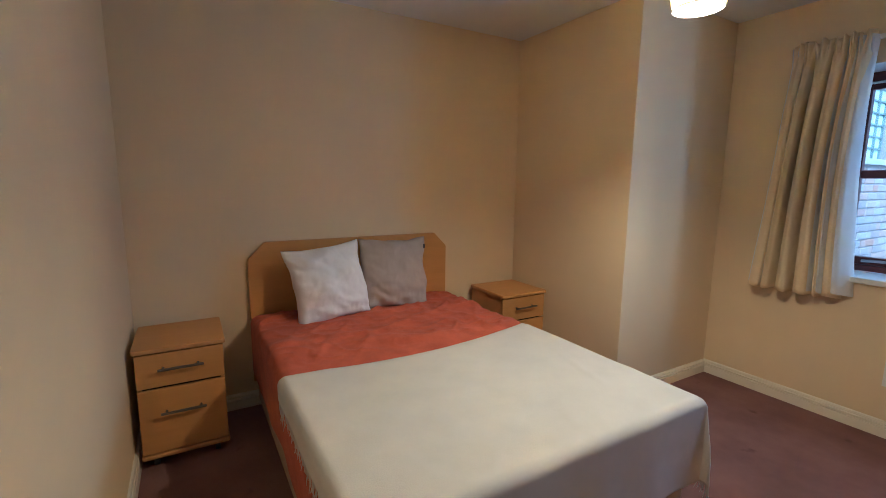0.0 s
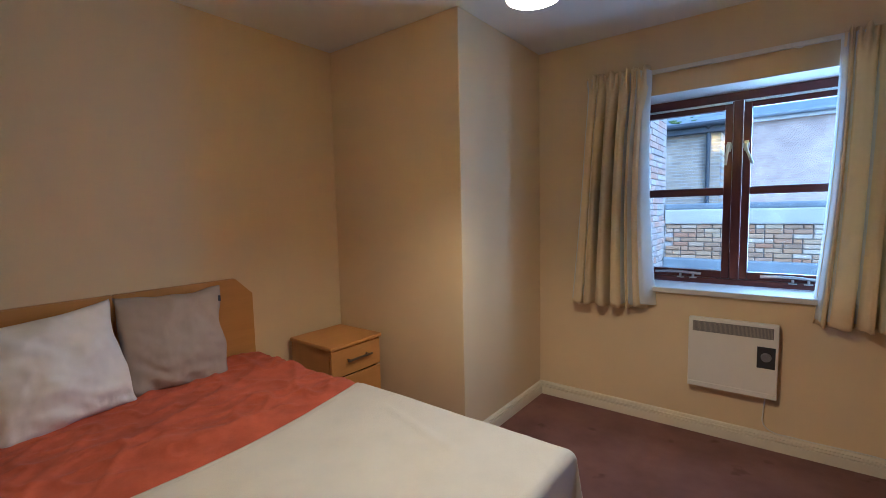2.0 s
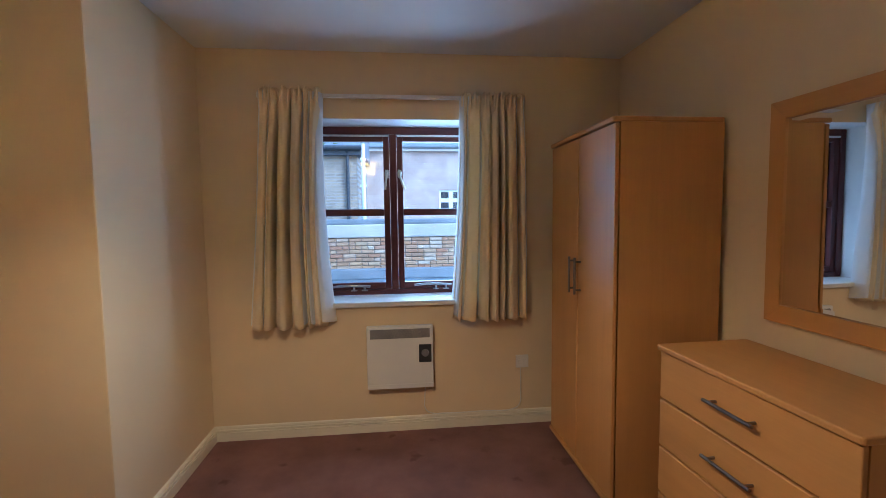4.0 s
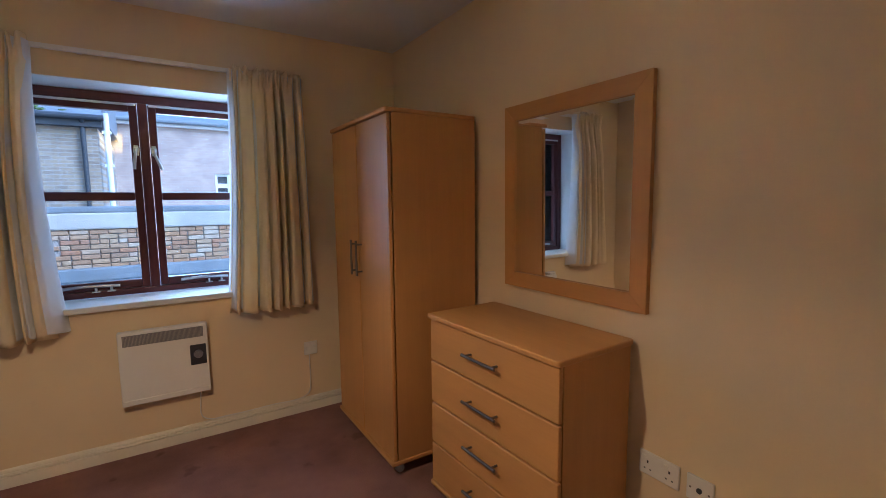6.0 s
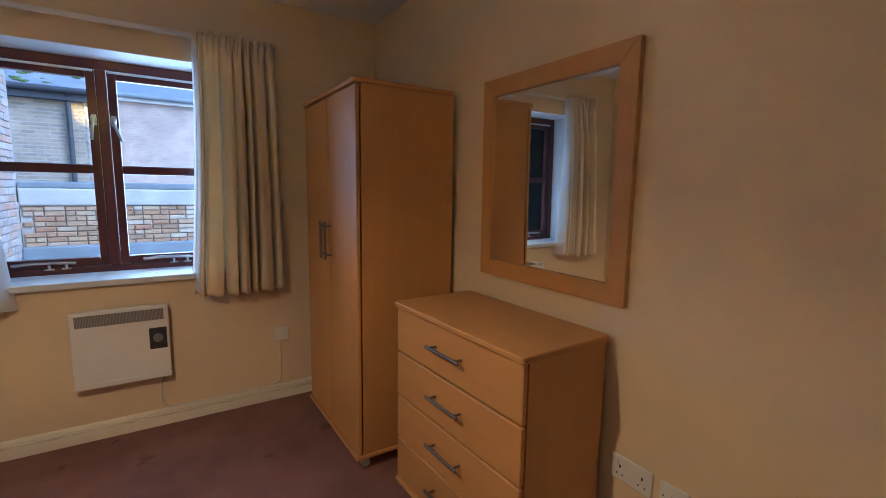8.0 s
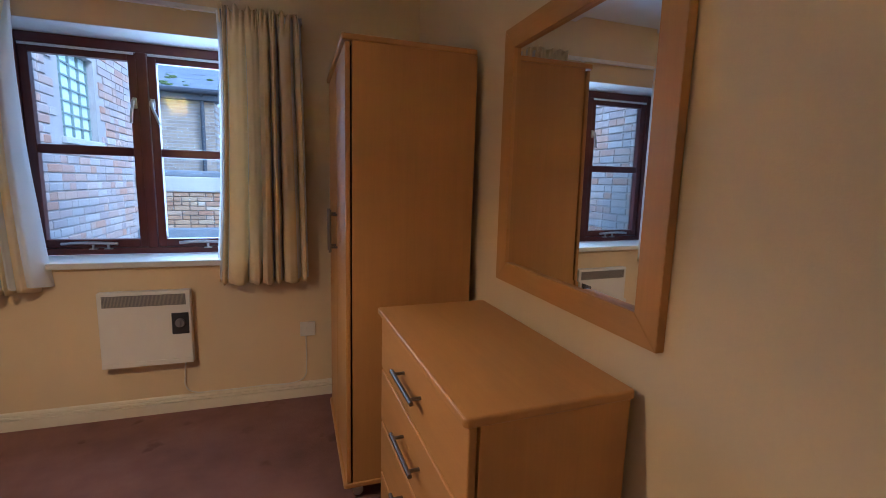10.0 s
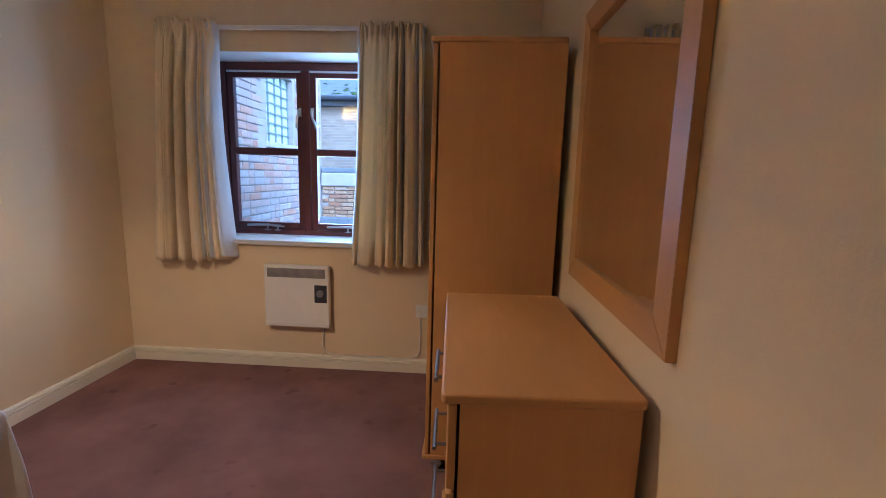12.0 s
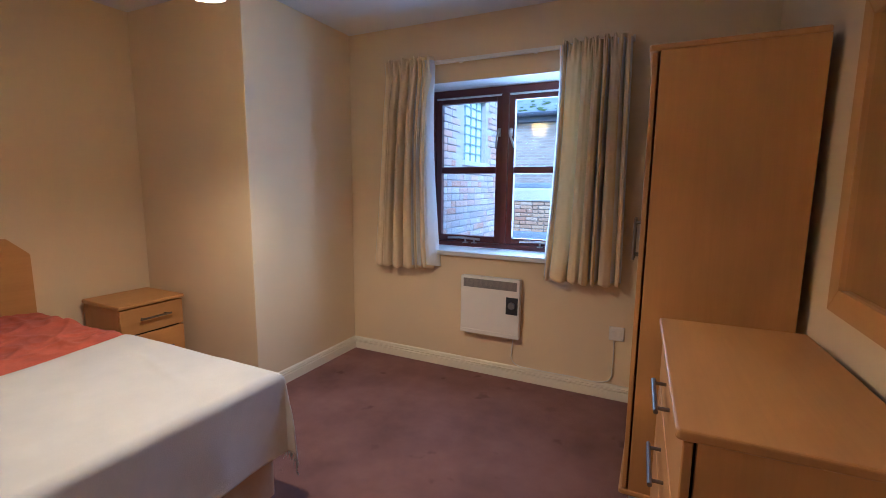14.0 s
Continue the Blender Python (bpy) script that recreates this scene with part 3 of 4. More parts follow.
# ---- panel heater, sockets, cables ----
heater = thing("panel_heater", (0.868, YN - 0.001, 0.298), "white electric panel heater fixed below the window", "heater")
part("body", boxed(-0.210, 0.210, -0.060, -0.014, 0.0, 0.403, bevel=0.008, seg=3), WHITE_METAL, heater)
part("wall_bracket", boxed(-0.17, 0.17, -0.014, 0.0, 0.06, 0.35, bevel=0.003), GREY_PLASTIC, heater)
gr = part("grille", boxed(-0.188, 0.188, -0.0615, -0.0595, 0.326, 0.385), GREY_PLASTIC, heater, "louvred outlet grille")
bm = bmesh.new()
for k in range(62):
    x = -0.185 + k * 0.00600
    box(bm, x, x + 0.0022, -0.0628, -0.0612, 0.328, 0.383)
part("slats", bm, GRILLE, gr)
part("lower_lip", boxed(-0.209, 0.209, -0.063, -0.058, 0.002, 0.030, bevel=0.002), WHITE_METAL, heater)
panel = part("control_panel", boxed(0.118, 0.198, -0.064, -0.059, 0.166, 0.282, bevel=0.003), BLACK_PLASTIC, heater, "dark control panel")
bm = bmesh.new()
rod(bm, (0.158, -0.078, 0.228), (0.158, -0.063, 0.228), 0.022, 0.024, 24)
box(bm, 0.155, 0.161, -0.083, -0.077, 0.208, 0.248, 0.001)
part("thermostat_knob", bm, GREY_PLASTIC, panel, "round grey dial")


def socket_plate(name, place, width, turn, label, details):
    """Wall plate facing -y before it is turned."""
    th = thing(name, place, label, "socket")
    th.rotation_euler[2] = radians(turn)
    part("plate", boxed(-width / 2, width / 2, -0.010, 0.0, -0.043, 0.043, bevel=0.004, seg=3), WHITE_PLASTIC, th)
    details(th, width)
    return th


def spur(th, w):
    part("switch", boxed(-0.028, -0.008, -0.015, -0.009, -0.014, 0.014, bevel=0.002), WHITE_PLASTIC, th)
    part("fuse_holder", boxed(0.006, 0.030, -0.012, -0.009, -0.018, 0.018, bevel=0.002), WHITE_PLASTIC, th)


def double_outlet(th, w):
    for cx in (-0.040, 0.040):
        part("switch", boxed(cx - 0.008 - 0.012, cx - 0.012 + 0.006, -0.0145, -0.0095, 0.012, 0.030, bevel=0.002), WHITE_PLASTIC, th)
        bm = bmesh.new()
        box(bm, cx - 0.003, cx + 0.003, -0.0106, -0.0094, 0.002, 0.012)
        box(bm, cx - 0.014, cx - 0.008, -0.0106, -0.0094, -0.022, -0.017)
        box(bm, cx + 0.008, cx + 0.014, -0.0106, -0.0094, -0.022, -0.017)
        part("pin_holes", bm, BLACK_PLASTIC, th)


def aerial_outlet(th, w):
    bm = bmesh.new()
    rod(bm, (0, -0.014, 0), (0, -0.008, 0), 0.009, seg=20)
    part("aerial_jack", bm, BLACK_PLASTIC, th, "round aerial jack")
    for sx in (-0.030, 0.030):
        bm = bmesh.new()
        rod(bm, (sx, -0.0108, 0), (sx, -0.009, 0), 0.0035, seg=12)
        part("screw", bm, STEEL, th)


socket_plate("fused_spur", (1.675, YN - 0.001, 0.421), 0.086, 0, "white fused connection plate with heater cable", spur)
socket_plate("double_socket", (XE - 0.001, 1.809, 0.425), 0.146, -90, "white double wall socket beside the chest", double_outlet)
socket_plate("aerial_socket", (XE - 0.001, 1.667, 0.424), 0.086, -90, "white aerial wall plate next to the socket", aerial_outlet)
cable = thing("heater_cable", (1.03, YN - 0.012, 0.09), "thin cream heater cable along the skirting", "cable")
tube("flex", [(0.0, 0.004, 0.212), (-0.008, 0.0, 0.12), (-0.004, -0.002, 0.045), (0.03, -0.002, 0.016), (0.12, 0.0, 0.008), (0.40, 0.0, 0.008), (0.58, 0.0, 0.010),
              (0.622, 0.0, 0.035), (0.634, 0.002, 0.12), (0.634, 0.004, 0.25), (0.634, 0.004, 0.292)], 0.0036, WHITE_PLASTIC, cable)

# ---- bed ----
B0, B1, BH, BF, BT = 0.915, 2.240, -1.300, 0.560, 0.565       # sides, head, foot and top of the mattress
bed = thing("divan_bed", (-0.37, 1.577, 0), "double divan bed with a rust red fitted cover", "bed")
O = Vector((-0.37, 1.577, 0))


def moved(bm, by):
    for v in bm.verts:
        v.co -= by
    return bm


base = part("divan_base", moved(boxed(BH, BF - 0.02, B0 + 0.02, B1 - 0.02, 0.055, 0.33, bevel=0.02, seg=3), O), DIVAN, bed, "beige upholstered divan base")
for x in (BH + 0.12, BF - 0.14):
    for y in (B0 + 0.12, B1 - 0.12):
        bm = bmesh.new()
        rod(bm, (x, y, 0), (x, y, 0.056), 0.026, 0.03, 16)
        part("glide", moved(bm, O), BLACK_PLASTIC, bed)
bm = boxed(BH, BF - 0.006, B0 + 0.008, B1 - 0.008, 0.325, BT - 0.012, bevel=0.05, seg=4)
part("mattress", moved(bm, O), PALE, bed, "mattress under its cover")


def over(s, edge, r):
    """Cloth laid over an edge: how far out and how far down it comes after s metres."""
    if s <= edge - r:
        return s, 0.0
    a = (s - edge + r) / r
    if a < math.pi / 2:
        return edge - r + r * math.sin(a), r * (1 - math.cos(a))
    return edge, r + r * (a - math.pi / 2)


def drape(x, y, lift, r, hang_l, hang_r, hang_f, seed, rough):
    """A point of cloth over the bed top from flat cloth coordinates."""
    px, dx = over(x, BF + lift, r)
    c = (B0 + B1) / 2
    half = (B1 - B0) / 2 + lift
    py, dy = over(abs(y - c), half, r)
    sy = 1 if y > c else -1
    d = (dx ** 3 + dy ** 3) ** (1 / 3)
    both = min(dx, dy)
    px += 0.10 * both + (0.030 * noise.noise((y * 4, seed, 1.0)) * min(1, dx * 5) if dx else 0)
    py += 0.10 * both + (0.018 * noise.noise((x * 4, seed, 2.0)) * min(1, dy * 5) if dy else 0)
    w = rough * (noise.noise((x * 3.2, y * 2.6, seed)) + 0.5 * noise.noise((x * 8, y * 6, seed + 4)))
    return Vector((px, c + sy * py, BT + lift - d + (w if d < 0.03 else w * 0.3)))


def red_at(u, v):
    x = BH + 0.012 + (0.25 - BH) * u
    y = B0 - 0.30 + (B1 - B0 + 0.60) * v
    p = drape(x, y, 0.0, 0.045, 0.3, 0.3, 0, 7, 0.004)
    # ruck lines that run across the cover before the throw
    k = math.exp(-((x + 0.52 - 0.10 * math.sin(4 * y)) / 0.06) ** 2) * 0.016 + math.exp(-((x + 0.80 + 0.12 * math.sin(3 * y + 1)) / 0.04) ** 2) * 0.012
    ridge = 1 - abs(noise.noise((x * 5 + y * 3, y * 4 - x, 3.3)))
    if x > -0.40:
        p.z -= min(0.012, 0.12 * (x + 0.40))
    elif p.z > BT - 0.02:
        p.z += min(1, (-0.40 - x) * 12) * (k * (0.5 + 0.5 * math.sin(9 * y)) + 0.014 * ridge ** 9 + 0.009 * (1 - abs(noise.noise((x * 9 - y * 2, y * 7 + x * 3, 8.1)))) ** 10)
    return p - O


thicken(part("fitted_cover", grid_mesh(170, 200, red_at), RUST, bed, "rucked rust red plush cover", smooth=True), 0.005, 1)


def edge_x(y):
    return -0.325 - 0.09 * ((y - 1.45) / 0.75) ** 2 * (1 if y > 1.45 else 0.45) + 0.012 * math.sin(5 * y)


def throw_at(u, v):
    y = B0 - 0.085 + (B1 - B0 + 0.085 + 0.31) * v
    x0 = edge_x(min(max(y, B0), B1))
    x = x0 + (BF + 0.335 - x0) * u
    p = drape(x, y, 0.012, 0.034, 0.08, 0.3, 0.3, 21, 0.0030)
    if u < 0.02:
        p.z -= 0.004
    if p.z > BT - 0.02:
        p.z += 0.0015 * (1 - abs(noise.noise((x * 2.2 + y, y * 3.1, 5.5)))) ** 12 + 0.004 * math.exp(-((y - 2.08 + 0.25 * x) / 0.02) ** 2) * max(0.0, math.sin(5 * x + 1))
    return p


throw = thing("throw_blanket", (0.1, 1.577, BT), "cream fleece throw with a fringe over the bed", "blanket")
TO = Vector((0.1, 1.577, BT))
thicken(part("cloth", moved(grid_mesh(170, 200, throw_at), TO), CREAM, throw, smooth=True), 0.006, 0)
rnd = random.Random(5)
bm = bmesh.new()


def strand(p, length, lean):
    q = p + Vector((lean * 0.4 + rnd.uniform(-0.006, 0.006), rnd.uniform(-0.006, 0.006), -length * 0.55))
    e = q + Vector((rnd.uniform(-0.010, 0.010), rnd.uniform(-0.010, 0.010), -length * 0.45))
    for s, t, r0, r1 in ((p, q, 0.0022, 0.0018), (q, e, 0.0018, 0.0007)):
        rod(bm, s, t, r0, r1, 4, False)


for k in range(120):
    p = throw_at(0.01 + 0.78 * k / 120, 0.0)
    strand(p, rnd.uniform(0.035, 0.065), 0)
for k in range(60):
    p = throw_at(0.45 + 0.55 * k / 60, 1.0)
    strand(p, rnd.uniform(0.035, 0.06), 0)
tagged(part("fringe", moved(bm, TO), CREAM, throw, "knotted cream fringe"), kind="stuff")

# headboard of two halves with cut corners
head = thing("headboard", (XW + 0.002, 1.576, 0), "beech headboard with cut upper corners against the wall", "headboard")
hy, hz, cut = 0.659, 0.996, 0.096
for s in (-1, 1):
    pts = [(s * 0.001, 0.16), (s * hy, 0.16), (s * hy, hz - cut), (s * (hy - cut), hz), (s * 0.001, hz)]
    bm = prism(bmesh.new(), pts, 0, 0.008, 0.033)
    bmesh.ops.bevel(bm, geom=[e for e in bm.edges if max(v.co.x for v in e.verts) > 0.032], offset=0.004, segments=2, affect="EDGES")
    part("board", bm, WOOD_Y, head)
    part("strut", boxed(0.0, 0.008, s * 0.40 - 0.03, s * 0.40 + 0.03, 0.0, 0.60), WOOD_V, head)


def cushion(name, place, size, puff, rx, lean, spin, mat, label, seed, waist=0.045):
    """Scatter cushion: two puffed faces with pinched corners, leaning on the headboard."""
    th = thing(name, place, label, "cushion", "scatter cushions on the bed")
    h = size / 2

    def face(sgn):
        def at(u, v):
            a, b = 2 * u - 1, 2 * v - 1
            r = (1 - abs(a) ** 2.4) * (1 - abs(b) ** 2.4) * (1 - 0.55 * abs(a * b) ** 1.5)
            pinch = 1 - waist * (1 - a * a) * abs(b) ** 2, 1 - waist * (1.25 if a < 0 else 0.6) * (1 - b * b) * abs(a) ** 2
            t = sgn * puff * r ** 0.55 * (1 + 0.22 * noise.noise((a * 1.8, b * 1.8, seed)))
            wr = 0.016 * noise.noise((a * 3 + b * 2, b * 4, seed + 9)) * (0.4 + abs(b)) + (0.004 + 0.008 * max(0, -b - 0.35)) * noise.noise((a * 9, b * 7, seed))
            dy = 0.020 * noise.noise((b * 1.7, seed + 3, a)) + 0.006 * a * abs(a * b) ** 4
            dz = 0.018 * noise.noise((a * 1.7, seed + 6, b)) + 0.006 * b * abs(a * b) ** 4
            return Vector((t + wr * (1 if r > 0.02 else 0), a * h * pinch[1] + dy, b * h * pinch[0] + dz))
        return at
    m = Euler((radians(spin), radians(lean), radians(rx)), "ZYX").to_matrix()
    both = bmesh.new()
    for sgn in (1, -1):
        tmp = grid_mesh(44, 44, face(sgn))
        me = bpy.data.meshes.new("t")
        tmp.to_mesh(me), tmp.free()
        both.from_mesh(me)
        bpy.data.meshes.remove(me)
    bmesh.ops.remove_doubles(both, verts=both.verts, dist=0.0008)
    bmesh.ops.recalc_face_normals(both, faces=both.faces)
    bmesh.ops.transform(both, matrix=m.to_4x4(), verts=both.verts)
    part("cover", both, mat, th, smooth=True)
    return th


cushion("cushion", (-1.105, 1.325, 0.765), 0.44, 0.105, 6, -17, 7, PALE, "pale grey square cushion tilted against the headboard", 2, 0.05)
cu2 = cushion("cushion", (-1.155, 1.758, 0.772), 0.445, 0.075, -4, -14, -3, TAUPE, "taupe square cushion leaning on the headboard", 6)
part("label_tag", boxed(0.02, 0.024, 0.200, 0.212, 0.150, 0.178, bevel=0.001), BLACK_PLASTIC, cu2, "small black sewn tag")

# ---- pendant lamp ----
lamp = thing("pendant_lamp", (LAMP.x, LAMP.y, H), "small flared yellow pendant lamp, switched on", "ceiling lamp")
dz = LAMP.z - H
bm = bmesh.new()
rod(bm, (0, 0, -0.028), (0, 0, 0), 0.036, 0.045, 28)
part("ceiling_rose", bm, WHITE_PLASTIC, lamp)
bm = bmesh.new()
rod(bm, (0, 0, dz + 0.20), (0, 0, -0.026), 0.0032, seg=10)
part("flex", bm, WHITE_PLASTIC, lamp)
bm = bmesh.new()
rod(bm, (0, 0, dz + 0.082), (0, 0, dz + 0.20), 0.019, 0.012, 18)
part("lamp_holder", bm, WHITE_PLASTIC, lamp)
sh = part("shade", grid_mesh(64, 8, lambda u, v: ((0.070 + 0.030 * v) * math.cos(6.2832 * u), (0.070 + 0.030 * v) * math.sin(6.2832 * u), dz + 0.165 * v)), SHADE, lamp, "yellow glowing shade", smooth=True)
thicken(sh, 0.0015)
for zz, rr in ((dz, 0.0705), (dz + 0.165, 0.1005)):
    tube("rim_wire", [(rr * math.cos(6.2832 * k / 24), rr * math.sin(6.2832 * k / 24), zz) for k in range(25)], 0.0022, WHITE_METAL, lamp)
for k in range(3):
    a0 = 2.094 * k
    part("spoke", rod(bmesh.new(), (0.015 * math.cos(a0), 0.015 * math.sin(a0), dz + 0.165), (0.099 * math.cos(a0), 0.099 * math.sin(a0), dz + 0.163), 0.0016, seg=6), WHITE_METAL, lamp)
bm = bmesh.new()
bmesh.ops.create_uvsphere(bm, u_segments=20, v_segments=12, radius=0.028)
for v in bm.verts:
    v.co.z = v.co.z * 1.25 + dz + 0.042
bulb = part("bulb", bm, GLOW, lamp, "lit bulb", smooth=True)
bulb.visible_shadow = False

# ---- outside: flat roof, parapet, side wall, houses ----
structure("ground", boxed(-60, 60, 4.22, 140, -3.2, -3.0), LEAD, "grey yard ground far below", "ground")
structure("roof_deck", boxed(-0.2, 8.0, 4.215, 7.5, 0.35, 0.50), FELT, "wet grey felt flat roof below the window", "flat roof")
structure("upstand", boxed(-0.2, 8.0, 7.40, 7.50, 0.50, 0.655, bevel=0.02), LEAD, "lead flashing along the foot of the parapet", "flashing")


def ext_at(x, z, y, y_ref):
    """Keeps a far thing's bearing while it is set at another distance."""
    k = (y - 1.033) / (y_ref - 1.033)
    return 0.855 + (x - 0.855) * k, 1.389 + (z - 1.389) * k


# parapet with stone coping and lead cap
parapet = thing("parapet_wall", (3.9, 7.62, 0.5), "low stock brick parapet under a pale coping", "wall")
part("core", boxed(-4.1, 4.1, -0.108, 0.11, 0.0, 0.60), MORTAR, parapet)
part("coping", boxed(-4.1, 4.1, -0.15, 0.15, 0.60, 0.79, bevel=0.02), COPING, parapet, "pale stone coping")
part("lead_cap", boxed(-4.1, 4.1, -0.13, 0.16, 0.79, 0.865, bevel=0.02), LEAD, parapet, "dark lead capping")
# left-hand side wall with its steel-framed window
side = thing("side_wall", (-0.2, 5.86, 0), "tall weathered red brick wall with a gridded window", "wall")
bm = bmesh.new()
box(bm, -0.25, -0.012, -1.64, 1.70, -3.0, 1.60)
box(bm, -0.25, -0.012, -1.64, -0.05, 1.60, 2.36), box(bm, -0.25, -0.012, 0.66, 1.70, 1.60, 2.36)
box(bm, -0.25, -0.012, -1.64, 1.70, 2.36, 6.2)
part("core", bm, MORTAR, side)
grid_win = part("grid_window", boxed(-0.10, -0.085, -0.05, 0.66, 1.60, 2.36), FROSTED, side, "window of small frosted panes")
bm = bmesh.new()
for k in range(5):
    y = -0.05 + k * 0.1775
    box(bm, -0.086, -0.066, y - 0.008, y + 0.008, 1.60, 2.36)
for k in range(8):
    z = 1.60 + k * 0.1086
    box(bm, -0.086, -0.070, -0.05, 0.66, z - 0.007, z + 0.007)
part("glazing_grid", bm, STEEL_GREEN, grid_win, "grey-green steel glazing bars")
part("sill", boxed(-0.09, 0.03, -0.09, 0.70, 1.545, 1.60, bevel=0.008), COPING, side)


# houses beyond
def far_house_left():
    y = 13.0
    xr, zt = ext_at(0.155, 2.689, y, 9.5)
    zb = ext_at(0, 2.534, y, 9.5)[1]
    h = thing("brick_house", (xr, y, -3), "sooty stock brick house with a slate roof", "house")
    part("wall", boxed(-7, 0, 0, 6, 0, zb + 3), HOUSE_BRICK, h)
    part("fascia", boxed(-7.1, 0.10, -0.16, 0.0, zb + 3, zt + 3, bevel=0.01), FASCIA, h, "dark fascia under the eaves")
    bm = bmesh.new()
    rod(bm, (-7.1, -0.22, zt + 2.97), (0.14, -0.22, zt + 2.97), 0.06, seg=12)
    part("gutter", bm, FASCIA, h, "dark gutter")
    roof = part("roof", prism(bmesh.new(), [(-0.18, zt + 3.0), (6.2, zt + 3.0), (3.0, zt + 5.2)], 0, -7.1, 0.12), SLATE, h)
    # courses of slates near the eaves
    bm = bmesh.new()
    rn = random.Random(9)
    for r in range(10):
        for c in range(26):
            x0 = -7.05 + c * 0.275 + (0.137 if r % 2 else 0)
            y0 = -0.20 + r * 0.19
            z0 = zt + 3.02 + r * 0.1315 + rn.uniform(0, 0.012)
            vs = [bm.verts.new(p) for p in ((x0, y0, z0 + 0.012), (x0 + 0.268, y0, z0 + 0.012), (x0 + 0.268, y0 + 0.2, z0 + 0.147), (x0, y0 + 0.2, z0 + 0.147),
                                            (x0, y0, z0 - 0.004), (x0 + 0.268, y0, z0 - 0.004))]
            bm.faces.new(vs[:4]), bm.faces.new((vs[4], vs[5], vs[1], vs[0]))
    tagged(part("slates", bm, SLATE, roof), kind="stuff")
    bm = bmesh.new()
    for k in range(24):
        mx = rn.gauss(-1.1, 0.45)
        my = abs(rn.gauss(0, 0.28))
        c = Vector((mx, -0.16 + my, zt + 3.06 + 0.69 * my))
        made = bmesh.ops.create_icosphere(bm, subdivisions=1, radius=rn.uniform(0.03, 0.075))["verts"]
        for v in made:
            v.co = c + Vector((v.co.x * 1.4, v.co.y, v.co.z * 0.6)) * rn.uniform(0.8, 1.2)
    tagged(part("moss", bm, MOSS, roof, "green moss tufts"), kind="stuff")
    bm = bmesh.new()
    px = ext_at(-0.008, 0, y - 0.1, 9.4)[0] - xr
    rod(bm, (px, -0.09, 0), (px, -0.09, zt + 2.9), 0.045, seg=14)
    rod(bm, (px, -0.09, zt + 2.85), (px, -0.22, zt + 2.95), 0.045, seg=14)
    part("downpipe", bm, FASCIA, h, "black downpipe")
    bm = bmesh.new()
    rod(bm, (0.16, -0.02, 0), (0.16, -0.02, zt + 3.1), 0.055, seg=14)
    for zz in (4.0, 5.2, 5.9):
        box(bm, 0.08, 0.24, -0.06, 0.05, zz, zz + 0.06)
    part("soil_pipe", bm, WHITE_PAINT, h, "white soil pipe")


def far_house_right():
    y = 17.0
    xl, zt = ext_at(0.119, 3.206, y, 12.5)
    zb = ext_at(0, 3.063, y, 12.5)[1]
    h = thing("pale_brick_building", (xl, y, -3), "pale pinkish brick building with a white window", "building")
    x0, za = ext_at(1.985, 2.078, y, 12.5)
    x1, zc = ext_at(2.60, 1.545, y, 12.5)
    x0, x1 = x0 - xl, x1 - xl
    za, zc = za + 3, zc + 3
    bm = bmesh.new()
    box(bm, -2.5, x0, 0, 6, 0, zb + 3), box(bm, x1, 14, 0, 6, 0, zb + 3)
    box(bm, x0, x1, 0, 6, 0, zc), box(bm, x0, x1, 0, 6, za, zb + 3)
    part("wall", bm, PALE_BRICK, h)
    part("fascia", boxed(-2.6, 14.1, -0.12, 0.0, zb + 3, zt + 3, bevel=0.01), WHITE_PAINT, h, "pale fascia board")
    bm = bmesh.new()
    rod(bm, (-2.6, -0.18, zt + 2.95), (14.1, -0.18, zt + 2.95), 0.07, seg=12)
    part("gutter", bm, LEAD, h, "grey gutter")
    part("roof", prism(bmesh.new(), [(-0.2, zt + 3.0), (6.2, zt + 3.0), (3.0, zt + 4.2)], 0, -2.6, 14.1), SLATE, h)
    w = part("window", boxed(x0, x1, 0.10, 0.12, zc, za), BLACK_PLASTIC, h, "white-framed window")
    bm = bmesh.new()
    for k in range(3):
        x = x0 + (x1 - x0) * k / 2
        box(bm, x - 0.07, x + 0.07, 0.04, 0.10, zc, za)
    for k in range(3):
        z = zc + (za - zc) * k / 2
        box(bm, x0, x1, 0.045, 0.10, z - 0.07, z + 0.07)
    part("window_frame", bm, WHITE_PAINT, w)


far_house_left()
far_house_right()


# ---- bricks, last ----
def brick_mesh(name, length, deep, high, mat):
    bm = boxed(0, deep, 0, length, 0, high)
    front = [e for e in bm.edges if all(v.co.x > deep - 1e-6 for v in e.verts)]
    bmesh.ops.bevel(bm, geom=front, offset=0.006, segments=1, affect="EDGES")
    me = bpy.data.meshes.new(name)
    bm.to_mesh(me), bm.free()
    me.materials.append(mat)
    return me


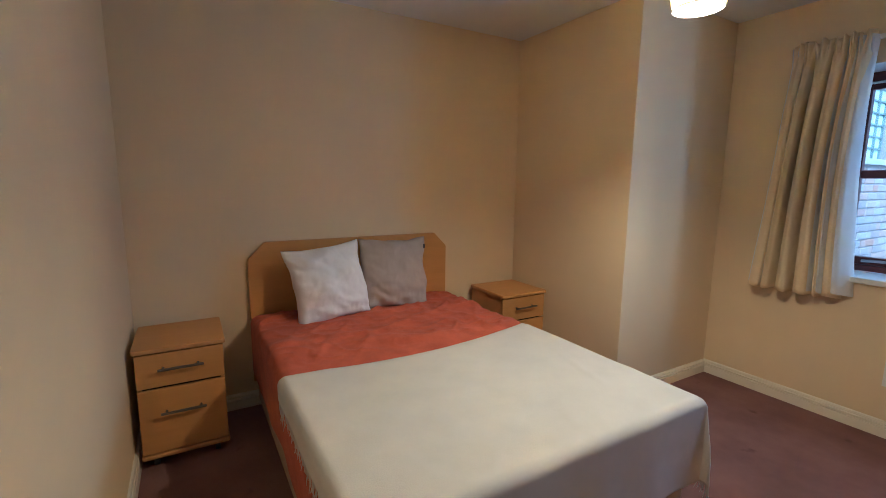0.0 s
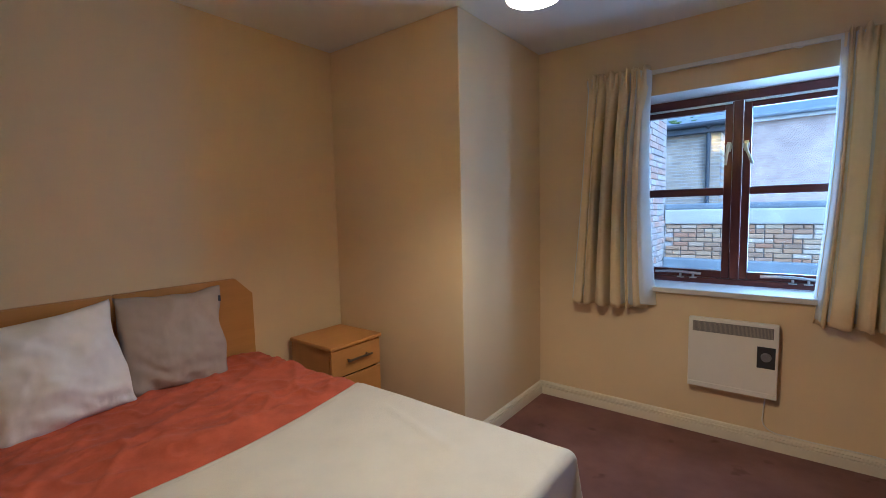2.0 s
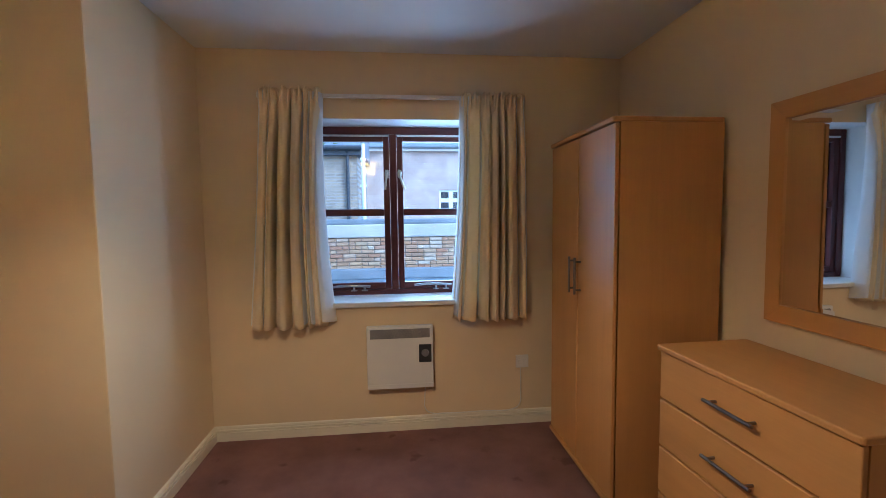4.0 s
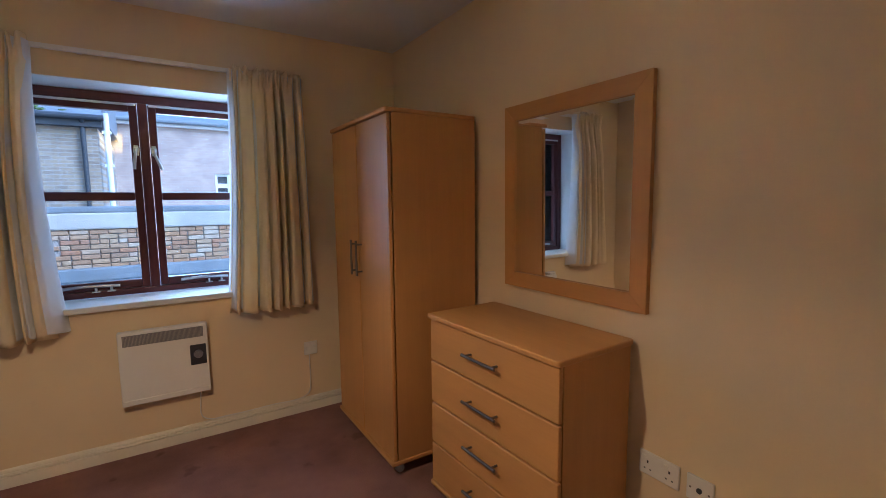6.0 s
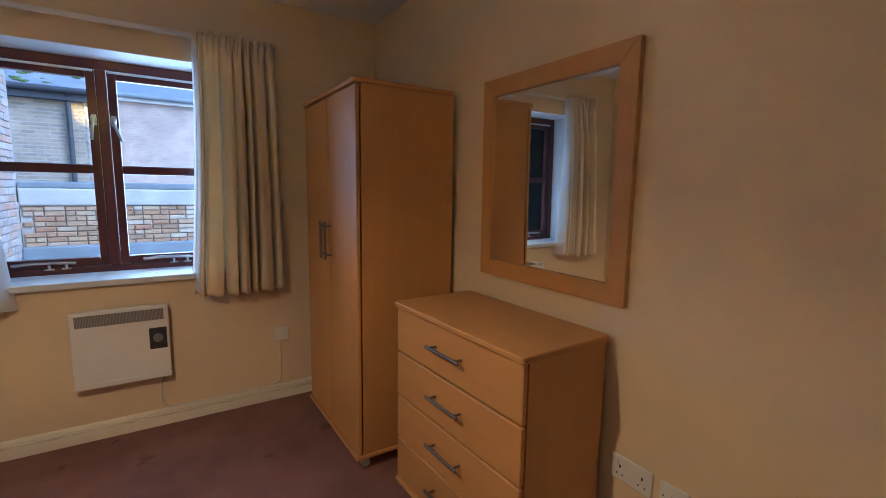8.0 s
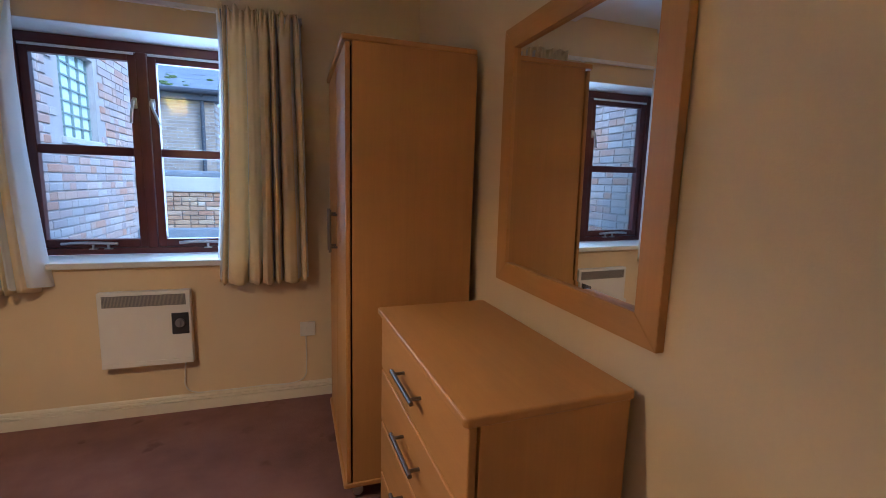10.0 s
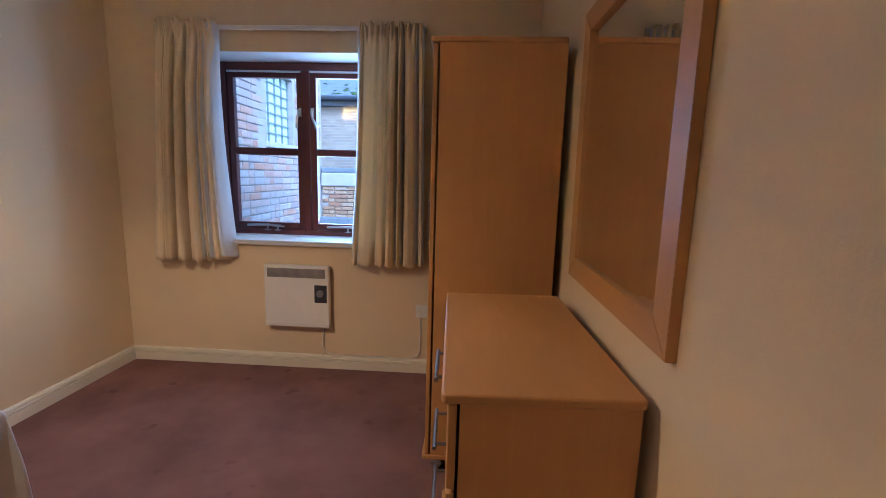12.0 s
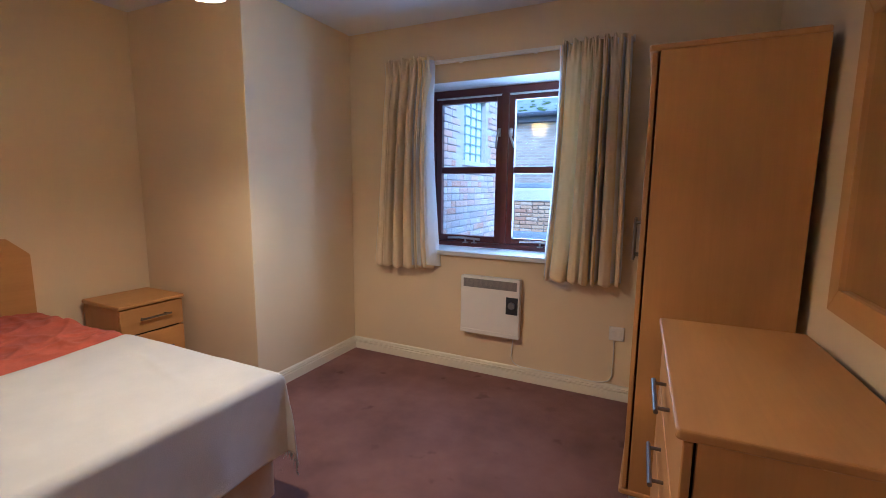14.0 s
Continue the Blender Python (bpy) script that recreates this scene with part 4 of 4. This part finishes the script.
def lay(parent, me_long, me_short, rows, z0, y0, y1, turn, rn, skip=None, limit=300, near=None, course=0.075, long=0.225):
    """Bricks in courses on a face; local run along y (turn=0) or along x (turn=-90)."""
    spots = []
    for r in range(rows):
        z = z0 + r * course
        y = y0 - (long / 2 if r % 2 else 0.0)
        while y < y1:
            short = rn.random() < 0.35
            ln = long / 2 if short else long
            if y >= y0 - 0.001 and y + ln <= y1 + 0.01 and not (skip and skip(y, ln, z)):
                spots.append((y, z, short, rn.uniform(-0.003, 0.004)))
            y += ln
    if near:
        spots.sort(key=near)
    for y, z, short, out in spots[:limit]:
        ob = new("brick", me_short if short else me_long)
        ob.parent = parent
        if turn:
            ob.matrix_local = pose(y, -0.110 - out, z, 0, 0, -90)
        else:
            ob.location = (-0.10 + out, y, z)
    rest = spots[limit:]
    if rest:
        bm = bmesh.new()
        for y, z, short, out in rest:
            ln = (long / 2 if short else long) - 0.010
            if turn:
                box(bm, y, y + ln, -0.130 - out, -0.110 - out, z, z + course - 0.009)
            else:
                box(bm, -0.10 + out, out, y, y + ln, z, z + course - 0.010)
        tagged(part("brickwork", bm, TAN_BRICK_REST if turn else RED_BRICK_REST, parent), kind="stuff")


def island_brick(name, stops):
    m = brick_piece(name, stops)
    for n in list(m.node_tree.nodes):
        if n.bl_idname == "ShaderNodeObjectInfo":
            g = m.node_tree.nodes.new("ShaderNodeNewGeometry")
            for l in list(n.outputs["Random"].links):
                link(m, g.outputs["Random Per Island"], l.to_socket)
            m.node_tree.nodes.remove(n)
    return m


RED_BRICK_REST = island_brick("weathered_red_brick_courses", RED_STOPS)
TAN_BRICK_REST = island_brick("weathered_stock_brick_courses", TAN_STOPS)
rn = random.Random(17)
lay(side, brick_mesh("brick", 0.215, 0.10, 0.065, RED_BRICK), brick_mesh("brick", 0.1025, 0.10, 0.065, RED_BRICK), 46, -0.2, -1.62, 1.69, 0, rn,
    lambda y, ln, z: y + ln > -0.10 and y < 0.71 and z + 0.07 > 1.545 and z < 2.36, 300, lambda s: abs(s[1] - 1.35) + 0.2 * abs(s[0]))
lay(parapet, brick_mesh("brick", 0.170, 0.02, 0.049, TAN_BRICK), brick_mesh("brick", 0.080, 0.02, 0.049, TAN_BRICK), 10, 0.022, -4.08, 1.2, -90, rn, None, 300, lambda s: abs(s[0] + 3.0), course=0.058, long=0.180)
